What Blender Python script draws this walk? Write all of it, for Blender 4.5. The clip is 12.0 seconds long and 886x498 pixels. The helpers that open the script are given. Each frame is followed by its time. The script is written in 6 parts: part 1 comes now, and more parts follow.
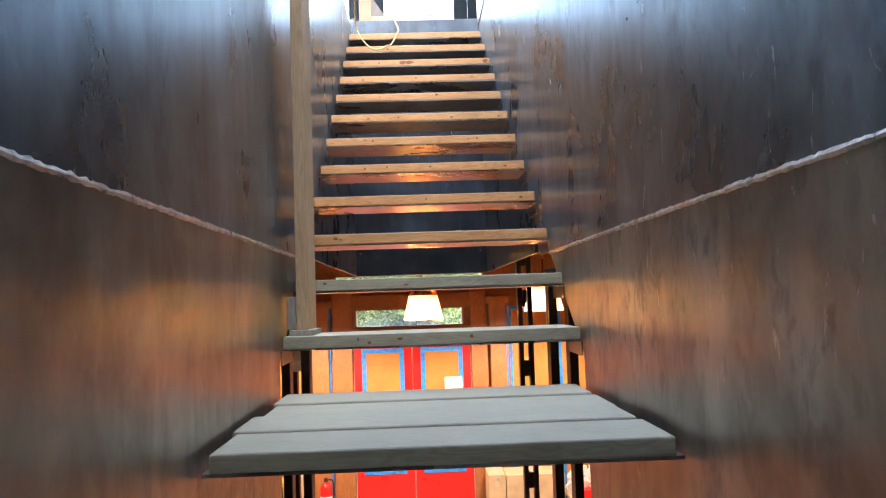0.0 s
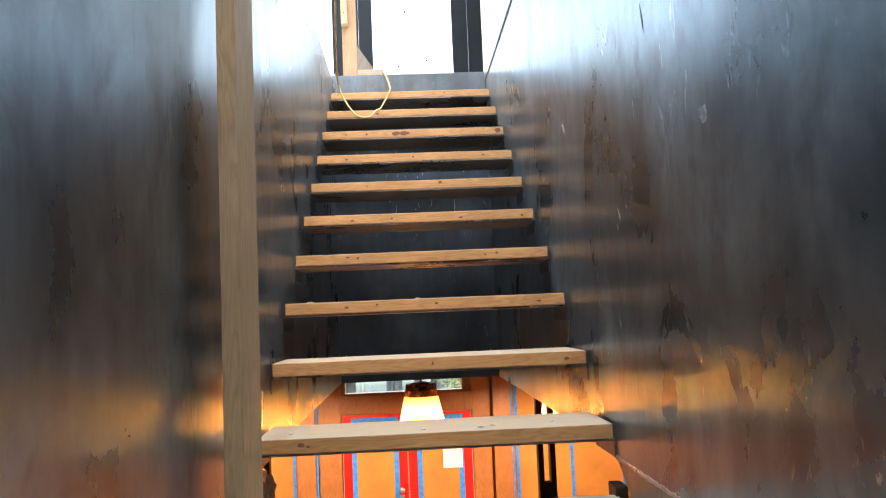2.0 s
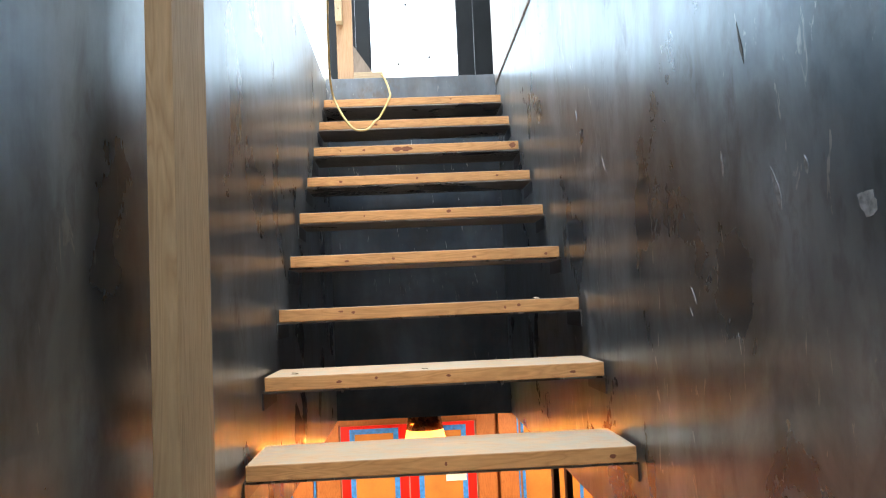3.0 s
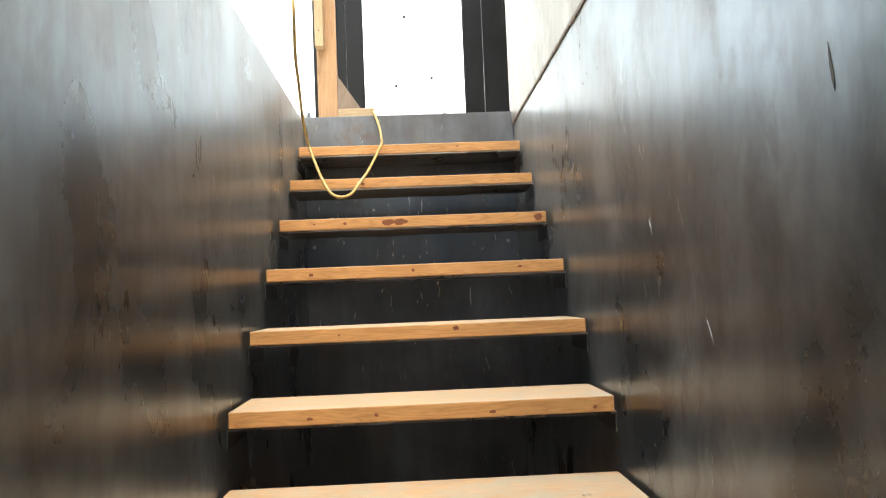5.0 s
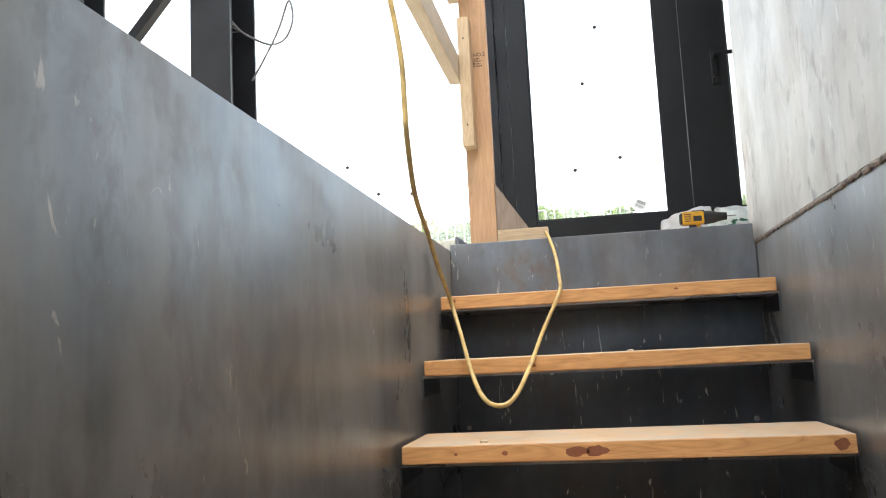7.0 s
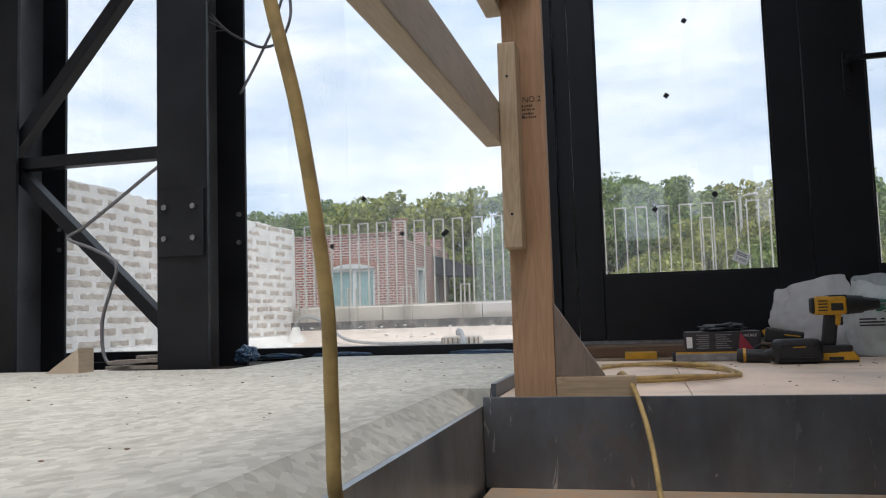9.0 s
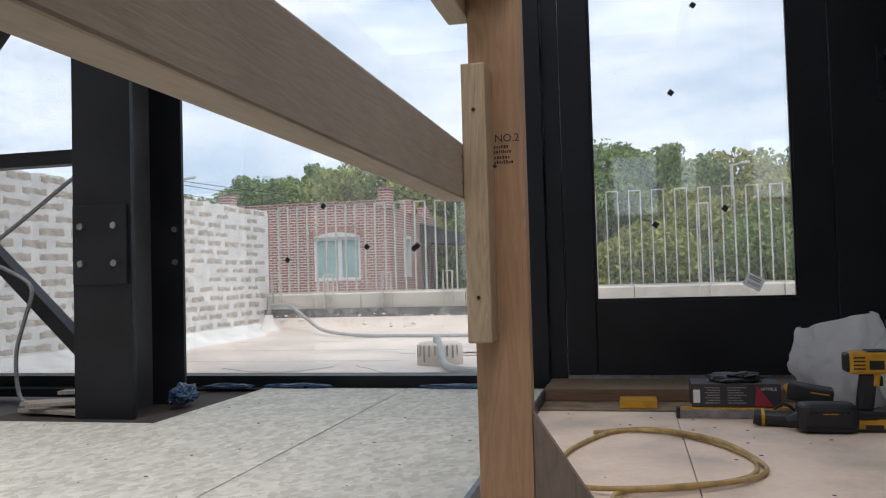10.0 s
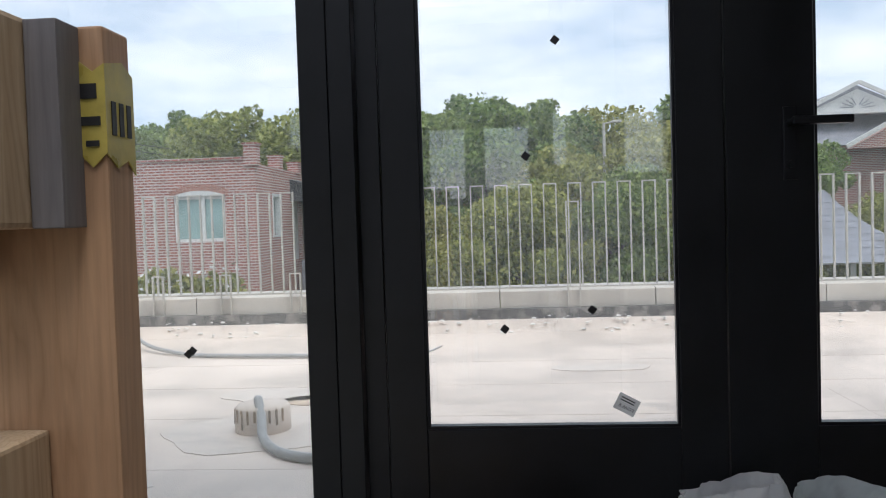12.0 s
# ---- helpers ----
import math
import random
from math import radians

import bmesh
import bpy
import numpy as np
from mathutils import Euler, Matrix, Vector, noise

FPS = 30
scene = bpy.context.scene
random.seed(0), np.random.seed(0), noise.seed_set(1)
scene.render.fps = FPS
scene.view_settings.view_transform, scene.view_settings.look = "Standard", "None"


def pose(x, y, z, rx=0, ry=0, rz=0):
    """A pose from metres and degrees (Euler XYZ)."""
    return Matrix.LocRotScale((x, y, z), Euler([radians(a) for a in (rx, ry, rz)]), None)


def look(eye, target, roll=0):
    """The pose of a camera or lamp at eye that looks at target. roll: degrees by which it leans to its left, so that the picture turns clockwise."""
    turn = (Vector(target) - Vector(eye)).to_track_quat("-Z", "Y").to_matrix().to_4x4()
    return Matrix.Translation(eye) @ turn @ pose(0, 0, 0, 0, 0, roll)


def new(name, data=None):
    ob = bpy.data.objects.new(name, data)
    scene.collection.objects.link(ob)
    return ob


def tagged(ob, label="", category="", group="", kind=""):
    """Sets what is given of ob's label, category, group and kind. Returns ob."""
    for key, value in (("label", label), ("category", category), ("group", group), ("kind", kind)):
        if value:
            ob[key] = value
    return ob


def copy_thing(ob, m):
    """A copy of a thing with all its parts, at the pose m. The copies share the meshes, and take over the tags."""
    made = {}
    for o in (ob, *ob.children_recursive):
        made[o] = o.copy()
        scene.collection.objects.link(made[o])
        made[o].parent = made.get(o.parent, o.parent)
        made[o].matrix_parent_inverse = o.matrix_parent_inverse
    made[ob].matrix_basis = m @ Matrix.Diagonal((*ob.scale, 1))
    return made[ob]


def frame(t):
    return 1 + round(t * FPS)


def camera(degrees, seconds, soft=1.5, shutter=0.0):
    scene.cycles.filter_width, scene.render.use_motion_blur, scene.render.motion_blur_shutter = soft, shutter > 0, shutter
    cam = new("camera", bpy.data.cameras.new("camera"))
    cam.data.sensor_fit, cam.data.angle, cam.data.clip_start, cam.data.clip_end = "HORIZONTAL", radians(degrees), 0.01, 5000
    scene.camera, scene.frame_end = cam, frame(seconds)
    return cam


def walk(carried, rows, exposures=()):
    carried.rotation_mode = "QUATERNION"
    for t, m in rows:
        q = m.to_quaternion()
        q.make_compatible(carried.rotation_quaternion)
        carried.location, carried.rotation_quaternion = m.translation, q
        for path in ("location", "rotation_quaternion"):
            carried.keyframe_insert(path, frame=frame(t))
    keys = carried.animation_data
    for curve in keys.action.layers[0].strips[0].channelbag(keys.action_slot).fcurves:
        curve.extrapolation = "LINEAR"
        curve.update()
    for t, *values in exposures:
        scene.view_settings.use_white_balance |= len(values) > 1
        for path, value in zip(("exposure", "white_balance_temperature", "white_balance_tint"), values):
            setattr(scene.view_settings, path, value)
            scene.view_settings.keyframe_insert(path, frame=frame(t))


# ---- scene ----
cam = camera(56.9, 12.0, 1.1)

PATH = [
    (0, (-0.045, -2.524, 0.278), (0.023, -0.529, 0.4), -1.9),
    (0.5, (-0.055, -2.311, 0.4), (-0.009, -0.318, 0.559), -1.7),
    (1, (-0.051, -2.056, 0.51), (0.029, -0.064, 0.672), -1.5),
    (1.5, (-0.038, -1.797, 0.675), (0.041, 0.194, 0.848), -2.4),
    (2, (-0.058, -1.562, 0.825), (0.032, 0.429, 0.992), -2.4),
    (2.5, (-0.028, -1.321, 0.963), (0.068, 0.672, 1.104), -2.5),
    (3, (-0.067, -1.096, 1.066), (0.024, 0.897, 1.199), -2.5),
    (3.5, (-0.047, -0.869, 1.199), (0.065, 1.125, 1.315), -2.5),
    (3.7, (-0.017, -0.784, 1.271), (0.097, 1.21, 1.385), -2.4),
    (5.3, (-0.019, -0.117, 1.536), (0.037, 1.878, 1.66), -2.2),
    (5.5, (-0.019, 0.011, 1.573), (0.002, 2.007, 1.703), -2.1),
    (6, (-0.057, 0.335, 1.683), (-0.13, 2.325, 1.87), -2.4),
    (6.5, (-0.054, 0.574, 1.838), (-0.279, 2.548, 2.073), -2.4),
    (7, (-0.038, 0.763, 1.972), (-0.381, 2.716, 2.228), -2.8),
    (7.5, (-0.103, 1.012, 2.111), (-0.517, 2.951, 2.372), -2.7),
    (7.7, (-0.1, 1.108, 2.161), (-0.532, 3.045, 2.412), -2.6),
    (9.3, (-0.136, 1.749, 2.57), (-0.601, 3.689, 2.708), -1.8),
    (9.5, (-0.136, 1.828, 2.618), (-0.593, 3.771, 2.737), -1.8),
    (10, (-0.156, 2.062, 2.732), (-0.6, 4.011, 2.802), -1.6),
    (10.5, (-0.107, 2.269, 2.829), (-0.531, 4.223, 2.853), -1.4),
    (11, (-0.112, 2.46, 2.937), (-0.502, 4.422, 2.919), -1.6),
    (11.5, (-0.114, 2.667, 3.053), (-0.418, 4.643, 3.0), -1.6),
    (12, (-0.048, 2.829, 3.198), (-0.207, 4.822, 3.125), -1.8),
]
EXPOSURES = [(0, 3.7, 5550, 10), (1.5, 3.4, 6100, 8), (3.5, 3.2, 6400, 6), (5.5, 2.95, 7800, 11), (6.5, 2.7, 7500, 12), (7.7, 2.05, 6400, 12), (9.3, 0.53, 6450, 17), (12, 0.6, 6350, 16)]
walk(cam, [(t, look(eye, target, roll)) for t, eye, target, roll in PATH], EXPOSURES)

# ---- world, sun, large lights ----
world = bpy.data.worlds.new("world")
scene.world = world
world.use_nodes = True
wn, wl = world.node_tree.nodes, world.node_tree.links
wn.clear()
w_out = wn.new("ShaderNodeOutputWorld")
w_bg = wn.new("ShaderNodeBackground")
w_sky = wn.new("ShaderNodeTexSky")
w_sky.sky_type, w_sky.sun_disc = "NISHITA", False
w_sky.sun_elevation, w_sky.sun_rotation = radians(69), radians(146)
w_tc = wn.new("ShaderNodeTexCoord")
w_map = wn.new("ShaderNodeMapping")
w_map.inputs["Scale"].default_value = (1.0, 1.0, 3.6)
w_n1 = wn.new("ShaderNodeTexNoise")
w_n1.inputs["Scale"].default_value, w_n1.inputs["Detail"].default_value = 3.4, 12.0
w_n1.inputs["Roughness"].default_value = 0.6
w_rmp = wn.new("ShaderNodeValToRGB")
w_rmp.color_ramp.elements[0].position, w_rmp.color_ramp.elements[0].color = 0.35, (3.3, 4.1, 5.1, 1)
w_rmp.color_ramp.elements[1].position, w_rmp.color_ramp.elements[1].color = 0.68, (6.7, 6.9, 7.2, 1)
w_mix = wn.new("ShaderNodeMix")
w_mix.data_type = "RGBA"
w_mix.inputs[0].default_value = 0.86
wl.new(w_tc.outputs["Generated"], w_map.inputs["Vector"])
wl.new(w_map.outputs["Vector"], w_n1.inputs["Vector"])
wl.new(w_n1.outputs["Fac"], w_rmp.inputs["Fac"])
wl.new(w_sky.outputs["Color"], w_mix.inputs[6])
wl.new(w_rmp.outputs["Color"], w_mix.inputs[7])
wl.new(w_mix.outputs[2], w_bg.inputs["Color"])
w_bg.inputs["Strength"].default_value = 0.145
wl.new(w_bg.outputs["Background"], w_out.inputs["Surface"])

sun_data = bpy.data.lights.new("sun", "SUN")
sun_data.energy, sun_data.angle, sun_data.color = 1.55, radians(40), (1.0, 0.95, 0.88)
sun = new("sun", sun_data)
sun.matrix_world = look((3, -4.5, 14), (0, 0, 0))


def point_light(name, place, watts, colour, radius):
    d = bpy.data.lights.new(name, "POINT")
    d.energy, d.color, d.shadow_soft_size = watts, colour, radius
    ob = new(name, d)
    ob.location = place
    return ob


# ---- materials ----
def start(name):
    m = bpy.data.materials.new(name)
    m.use_nodes = True
    nt = m.node_tree
    b = nt.nodes["Principled BSDF"]
    return m, nt.nodes, nt.links, b


def coords(n, l, scale):
    tc = n.new("ShaderNodeTexCoord")
    mp = n.new("ShaderNodeMapping")
    mp.inputs["Scale"].default_value = scale
    l.new(tc.outputs["Object"], mp.inputs["Vector"])
    return mp.outputs["Vector"]


def noise_tex(n, l, vec, scale, detail=5.0, rough=0.55, distort=0.0):
    t = n.new("ShaderNodeTexNoise")
    t.inputs["Scale"].default_value, t.inputs["Detail"].default_value = scale, detail
    t.inputs["Roughness"].default_value, t.inputs["Distortion"].default_value = rough, distort
    l.new(vec, t.inputs["Vector"])
    return t.outputs["Fac"]


def ramp(n, l, fac, stops):
    r = n.new("ShaderNodeValToRGB")
    e = r.color_ramp.elements
    while len(e) < len(stops):
        e.new(0.5)
    for k, (p, c) in enumerate(stops):
        e[k].position = p
        e[k].color = (*c, 1) if len(c) == 3 else c
    l.new(fac, r.inputs["Fac"])
    return r.outputs["Color"]


def grey(v):
    return (v, v, v)


def mixc(n, l, fac, a, b, mode="MIX"):
    m = n.new("ShaderNodeMix")
    m.data_type, m.blend_type = "RGBA", mode
    if isinstance(fac, float):
        m.inputs[0].default_value = fac
    else:
        l.new(fac, m.inputs[0])
    for sock, v in ((m.inputs[6], a), (m.inputs[7], b)):
        if isinstance(v, tuple):
            sock.default_value = (*v, 1)
        else:
            l.new(v, sock)
    return m.outputs[2]


def bump(n, l, b, height, strength, dist=0.002):
    k = n.new("ShaderNodeBump")
    k.inputs["Strength"].default_value, k.inputs["Distance"].default_value = strength, dist
    l.new(height, k.inputs["Height"])
    l.new(k.outputs["Normal"], b.inputs["Normal"])


def paint(name, colour, rough=0.5, metal=0.0, var=0.15, scale=6.0, fine=90.0, bumps=0.15, tone=None):
    """A plain surface with stains and grain at two scales."""
    m, n, l, b = start(name)
    v = coords(n, l, (1, 1, 1))
    big = noise_tex(n, l, v, scale, 6)
    small = noise_tex(n, l, v, fine, 3)
    dark = tone or tuple(c * (1 - var * 2) for c in colour)
    lite = tuple(min(1, c * (1 + var)) for c in colour)
    c = ramp(n, l, big, [(0.3, dark), (0.55, colour), (0.75, lite)])
    c = mixc(n, l, 0.18, c, ramp(n, l, small, [(0.3, grey(0.55)), (0.7, grey(1.0))]), "MULTIPLY")
    l.new(c, b.inputs["Base Color"])
    r = ramp(n, l, big, [(0.3, grey(max(0.04, rough - 0.1))), (0.7, grey(min(1, rough + 0.1)))])
    l.new(r, b.inputs["Roughness"])
    b.inputs["Metallic"].default_value = metal
    bump(n, l, b, small, bumps)
    return m


def wood(name, pale, dark, grain=(1, 9, 9), rough=0.62, dust=0.0, knots=0.6):
    """Sawn softwood; grain holds the scale along each axis, small along the fibre."""
    m, n, l, b = start(name)
    tc = n.new("ShaderNodeTexCoord")
    oi = n.new("ShaderNodeObjectInfo")
    sh = n.new("ShaderNodeVectorMath")
    sh.operation = "MULTIPLY_ADD"
    sh.inputs[1].default_value = (37.0, 23.0, 51.0)
    cv = n.new("ShaderNodeCombineXYZ")
    for k in range(3):
        l.new(oi.outputs["Random"], cv.inputs[k])
    l.new(cv.outputs[0], sh.inputs[0])
    l.new(tc.outputs["Object"], sh.inputs[2])
    mp = n.new("ShaderNodeMapping")
    mp.inputs["Scale"].default_value = grain
    l.new(sh.outputs[0], mp.inputs["Vector"])
    v = mp.outputs["Vector"]
    rings = noise_tex(n, l, v, 3.2, 2, 0.4, 0.9)
    fibre = noise_tex(n, l, v, 26.0, 4, 0.6)
    blot = noise_tex(n, l, sh.outputs[0], 5.0, 5)
    wave = n.new("ShaderNodeMath")
    wave.operation = "PINGPONG"
    wave.inputs[1].default_value = 0.055
    l.new(rings, wave.inputs[0])
    sc = n.new("ShaderNodeMath")
    sc.operation = "MULTIPLY"
    sc.inputs[1].default_value = 18.0
    l.new(wave.outputs[0], sc.inputs[0])
    mid = tuple((a + c) / 2 for a, c in zip(pale, dark))
    c = ramp(n, l, sc.outputs[0], [(0.0, pale), (0.7, tuple(0.75 * a + 0.25 * q for a, q in zip(pale, dark))), (1.0, mid)])
    c = mixc(n, l, 0.35, c, ramp(n, l, fibre, [(0.3, grey(0.55)), (0.7, grey(1.0))]), "MULTIPLY")
    c = mixc(n, l, 0.4, c, ramp(n, l, blot, [(0.35, grey(0.6)), (0.65, grey(1.0))]), "MULTIPLY")
    if knots:
        vo = n.new("ShaderNodeTexVoronoi")
        vo.inputs["Scale"].default_value = 2.1
        km = n.new("ShaderNodeMapping")
        km.inputs["Scale"].default_value = tuple(1.0 + 0.12 * g for g in grain)
        l.new(sh.outputs[0], km.inputs["Vector"])
        l.new(km.outputs["Vector"], vo.inputs["Vector"])
        k = ramp(n, l, vo.outputs["Distance"], [(0.0, grey(1.0)), (0.055, grey(0.75)), (0.1, grey(0.0))])
        kk = n.new("ShaderNodeMath")
        kk.operation = "MULTIPLY"
        kk.inputs[1].default_value = knots
        l.new(k, kk.inputs[0])
        c = mixc(n, l, kk.outputs[0], c, tuple(d * 0.45 for d in dark))
    if dust:
        geo = n.new("ShaderNodeNewGeometry")
        sx = n.new("ShaderNodeSeparateXYZ")
        l.new(geo.outputs["Normal"], sx.inputs[0])
        dn = noise_tex(n, l, sh.outputs[0], 14.0, 6, 0.7)
        up = n.new("ShaderNodeMath")
        up.operation = "MULTIPLY"
        l.new(sx.outputs["Z"], up.inputs[0])
        l.new(ramp(n, l, dn, [(0.3, grey(0.35 * dust)), (0.65, grey(dust))]), up.inputs[1])
        up.use_clamp = True
        c = mixc(n, l, up.outputs[0], c, (0.355, 0.345, 0.285))
    l.new(c, b.inputs["Base Color"])
    b.inputs["Roughness"].default_value = rough
    bump(n, l, b, fibre, 0.22, 0.0015)
    return m


def mill_steel(name, base, lite, rough, warm=None, specks=0.30, dust=0.16, rust=0.5, metal=0.9, high=None):
    """Hot-rolled plate with bluish mill scale, drips, rust freckles, wipes, scratches and a film of dust; high paints
    reflected light into the upper part.
    """
    m, n, l, b = start(name)
    v = coords(n, l, (1, 1, 1))
    streak = coords(n, l, (5.5, 5.5, 0.8))
    cloud = noise_tex(n, l, v, 2.3, 6, 0.56, 0.4)
    drip = noise_tex(n, l, streak, 3.0, 4, 0.52)
    fine = noise_tex(n, l, v, 160.0, 2)
    broad = noise_tex(n, l, v, 0.9, 3, 0.5)
    flake = noise_tex(n, l, coords(n, l, (3.2, 3.2, 2.0)), 2.0, 5, 0.6, 0.6)
    c = ramp(n, l, cloud, [(0.34, base), (0.5, tuple(0.5 * (p + q) for p, q in zip(base, lite))), (0.66, lite)])
    c = mixc(n, l, 0.5, c, ramp(n, l, drip, [(0.32, grey(0.62)), (0.64, grey(1.0))]), "MULTIPLY")
    c = mixc(n, l, ramp(n, l, flake, [(0.5, grey(0)), (0.72, grey(0.55))]), c, warm or (0.10, 0.09, 0.085))
    few = ramp(n, l, broad, [(0.46, grey(0)), (0.6, grey(1))])
    scr = noise_tex(n, l, coords(n, l, (15, 9, 3.0)), 3.0, 4, 0.6, 1.2)
    wipe = mixc(n, l, 1.0, few, ramp(n, l, scr, [(0.65, grey(0)), (0.69, grey(0.7))]), "MULTIPLY")
    c = mixc(n, l, wipe, c, (0.72, 0.72, 0.70))
    speck = noise_tex(n, l, coords(n, l, (1, 1, 0.6)), 22.0, 4, 0.5)
    c = mixc(n, l, mixc(n, l, 1.0, ramp(n, l, broad, [(0.42, grey(0.1)), (0.6, grey(1))]), ramp(n, l, speck, [(0.57, grey(0)), (0.67, grey(specks))]), "MULTIPLY"), c, (0.09, 0.08, 0.075))
    patch = noise_tex(n, l, coords(n, l, (1.0, 2.1, 1.3)), 1.9, 4, 0.6, 0.8)
    freck = noise_tex(n, l, coords(n, l, (1, 1, 0.55)), 34.0, 5, 0.65, 0.5)
    spots = mixc(n, l, 1.0, ramp(n, l, patch, [(0.52, grey(0.0)), (0.74, grey(1.0))]), ramp(n, l, freck, [(0.44, grey(0.0)), (0.62, grey(rust))]), "MULTIPLY")
    c = mixc(n, l, spots, c, (0.115, 0.082, 0.062))
    l.new(c, b.inputs["Base Color"])
    mt = n.new("ShaderNodeMapRange")
    mt.inputs["To Min"].default_value, mt.inputs["To Max"].default_value = metal, 0.35
    l.new(spots, mt.inputs["Value"])
    l.new(mt.outputs[0], b.inputs["Metallic"])
    r = ramp(n, l, cloud, [(0.34, grey(rough - 0.05)), (0.66, grey(rough + 0.06))])
    r = mixc(n, l, spots, r, grey(0.62))
    l.new(r, b.inputs["Roughness"])
    hs = n.new("ShaderNodeMath")
    hs.operation = "ADD"
    l.new(drip, hs.inputs[0])
    l.new(fine, hs.inputs[1])
    bump(n, l, b, hs.outputs[0], 0.018, 0.002)
    film = n.new("ShaderNodeBsdfDiffuse")
    film.inputs["Color"].default_value = (0.50, 0.48, 0.45, 1)
    mx = n.new("ShaderNodeMixShader")
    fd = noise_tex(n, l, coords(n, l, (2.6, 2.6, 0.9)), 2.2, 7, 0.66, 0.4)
    dust_and_sheen = ramp(n, l, fd, [(0.36, grey(dust * 0.45)), (0.64, grey(dust * 1.5))])
    # paler film towards the top imitates light reflected off the opposite panel
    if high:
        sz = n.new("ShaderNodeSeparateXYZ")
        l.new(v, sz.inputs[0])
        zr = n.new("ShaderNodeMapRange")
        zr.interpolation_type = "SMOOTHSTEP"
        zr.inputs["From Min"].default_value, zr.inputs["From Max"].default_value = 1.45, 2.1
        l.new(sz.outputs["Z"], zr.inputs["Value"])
        dust_and_sheen = mixc(n, l, zr.outputs[0], dust_and_sheen, ramp(n, l, fd, [(0.36, grey(high * 0.5)), (0.64, grey(high * 1.5))]))
    l.new(dust_and_sheen, mx.inputs[0])
    l.new(b.outputs[0], mx.inputs[1])
    l.new(film.outputs[0], mx.inputs[2])
    l.new(mx.outputs[0], n["Material Output"].inputs["Surface"])
    return m


M = {}
# high: upper plate's bright reflection put into its colour
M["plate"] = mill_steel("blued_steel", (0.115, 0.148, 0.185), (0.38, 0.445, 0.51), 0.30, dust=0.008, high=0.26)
M["edge"] = mill_steel("scuffed_edge_steel", (0.08, 0.095, 0.115), (0.20, 0.225, 0.255), 0.38, dust=0.09, rust=0.7)
M["low_plate"] = mill_steel("brown_steel_plate", (0.215, 0.185, 0.145), (0.53, 0.47, 0.38), 0.37, (0.10, 0.07, 0.05), 0.5, 0.03, 0.6, 0.9)
M["pan"] = mill_steel("steel_pan", (0.20, 0.17, 0.15), (0.42, 0.38, 0.35), 0.28, (0.16, 0.09, 0.06), 0.4, 0.02, 0.4)
M["panel"] = mill_steel("scuffed_steel", (0.30, 0.285, 0.265), (0.62, 0.61, 0.59), 0.42, (0.17, 0.125, 0.095), 1.0, 0.35, 0.7)
M["fascia"] = mill_steel("dark_fascia_steel", (0.07, 0.085, 0.105), (0.16, 0.185, 0.215), 0.36, dust=0.015)
M["weld"] = paint("ground_weld", (0.62, 0.6, 0.57), 0.35, 0.85, 0.25, 40, 300, 0.5)
M["tread"] = wood("pine_tread", (0.72, 0.38, 0.15), (0.42, 0.17, 0.05), (1, 8, 8), dust=0.85)
M["old_tread"] = wood("weathered_tread", (0.44, 0.40, 0.295), (0.27, 0.235, 0.165), (1, 8, 8), dust=0.6, knots=0.35)
M["stud"] = wood("pine_stud", (0.64, 0.44, 0.25), (0.40, 0.23, 0.10), (10, 10, 0.8))
M["post"] = wood("fir_post", (0.54, 0.33, 0.185), (0.38, 0.21, 0.105), (10, 10, 0.7), knots=0.3)
M["rail"] = wood("pine_rail", (0.58, 0.48, 0.36), (0.49, 0.39, 0.28), (9, 0.8, 9))
M["pale_x"] = wood("pine_block", (0.56, 0.43, 0.28), (0.36, 0.24, 0.13), (0.9, 9, 9))
M["pale_z"] = wood("pine_cleat", (0.56, 0.43, 0.28), (0.36, 0.24, 0.13), (9, 9, 0.9), knots=0.3)
M["grey_wood"] = wood("grey_scrap_wood", (0.42, 0.37, 0.31), (0.25, 0.2, 0.16), (8, 8, 1))
M["black"] = paint("black_powder_coat", (0.011, 0.012, 0.014), 0.42, 0.0, 0.2, 5, 200, 0.1)
M["column"] = paint("primed_black_steel", (0.014, 0.015, 0.018), 0.40, 0.0, 0.25, 4, 120, 0.15)
M["bolt"] = paint("bolt_zinc", (0.35, 0.35, 0.36), 0.4, 0.9, 0.2, 40, 200)
M["osb"] = None
M["roof"] = None


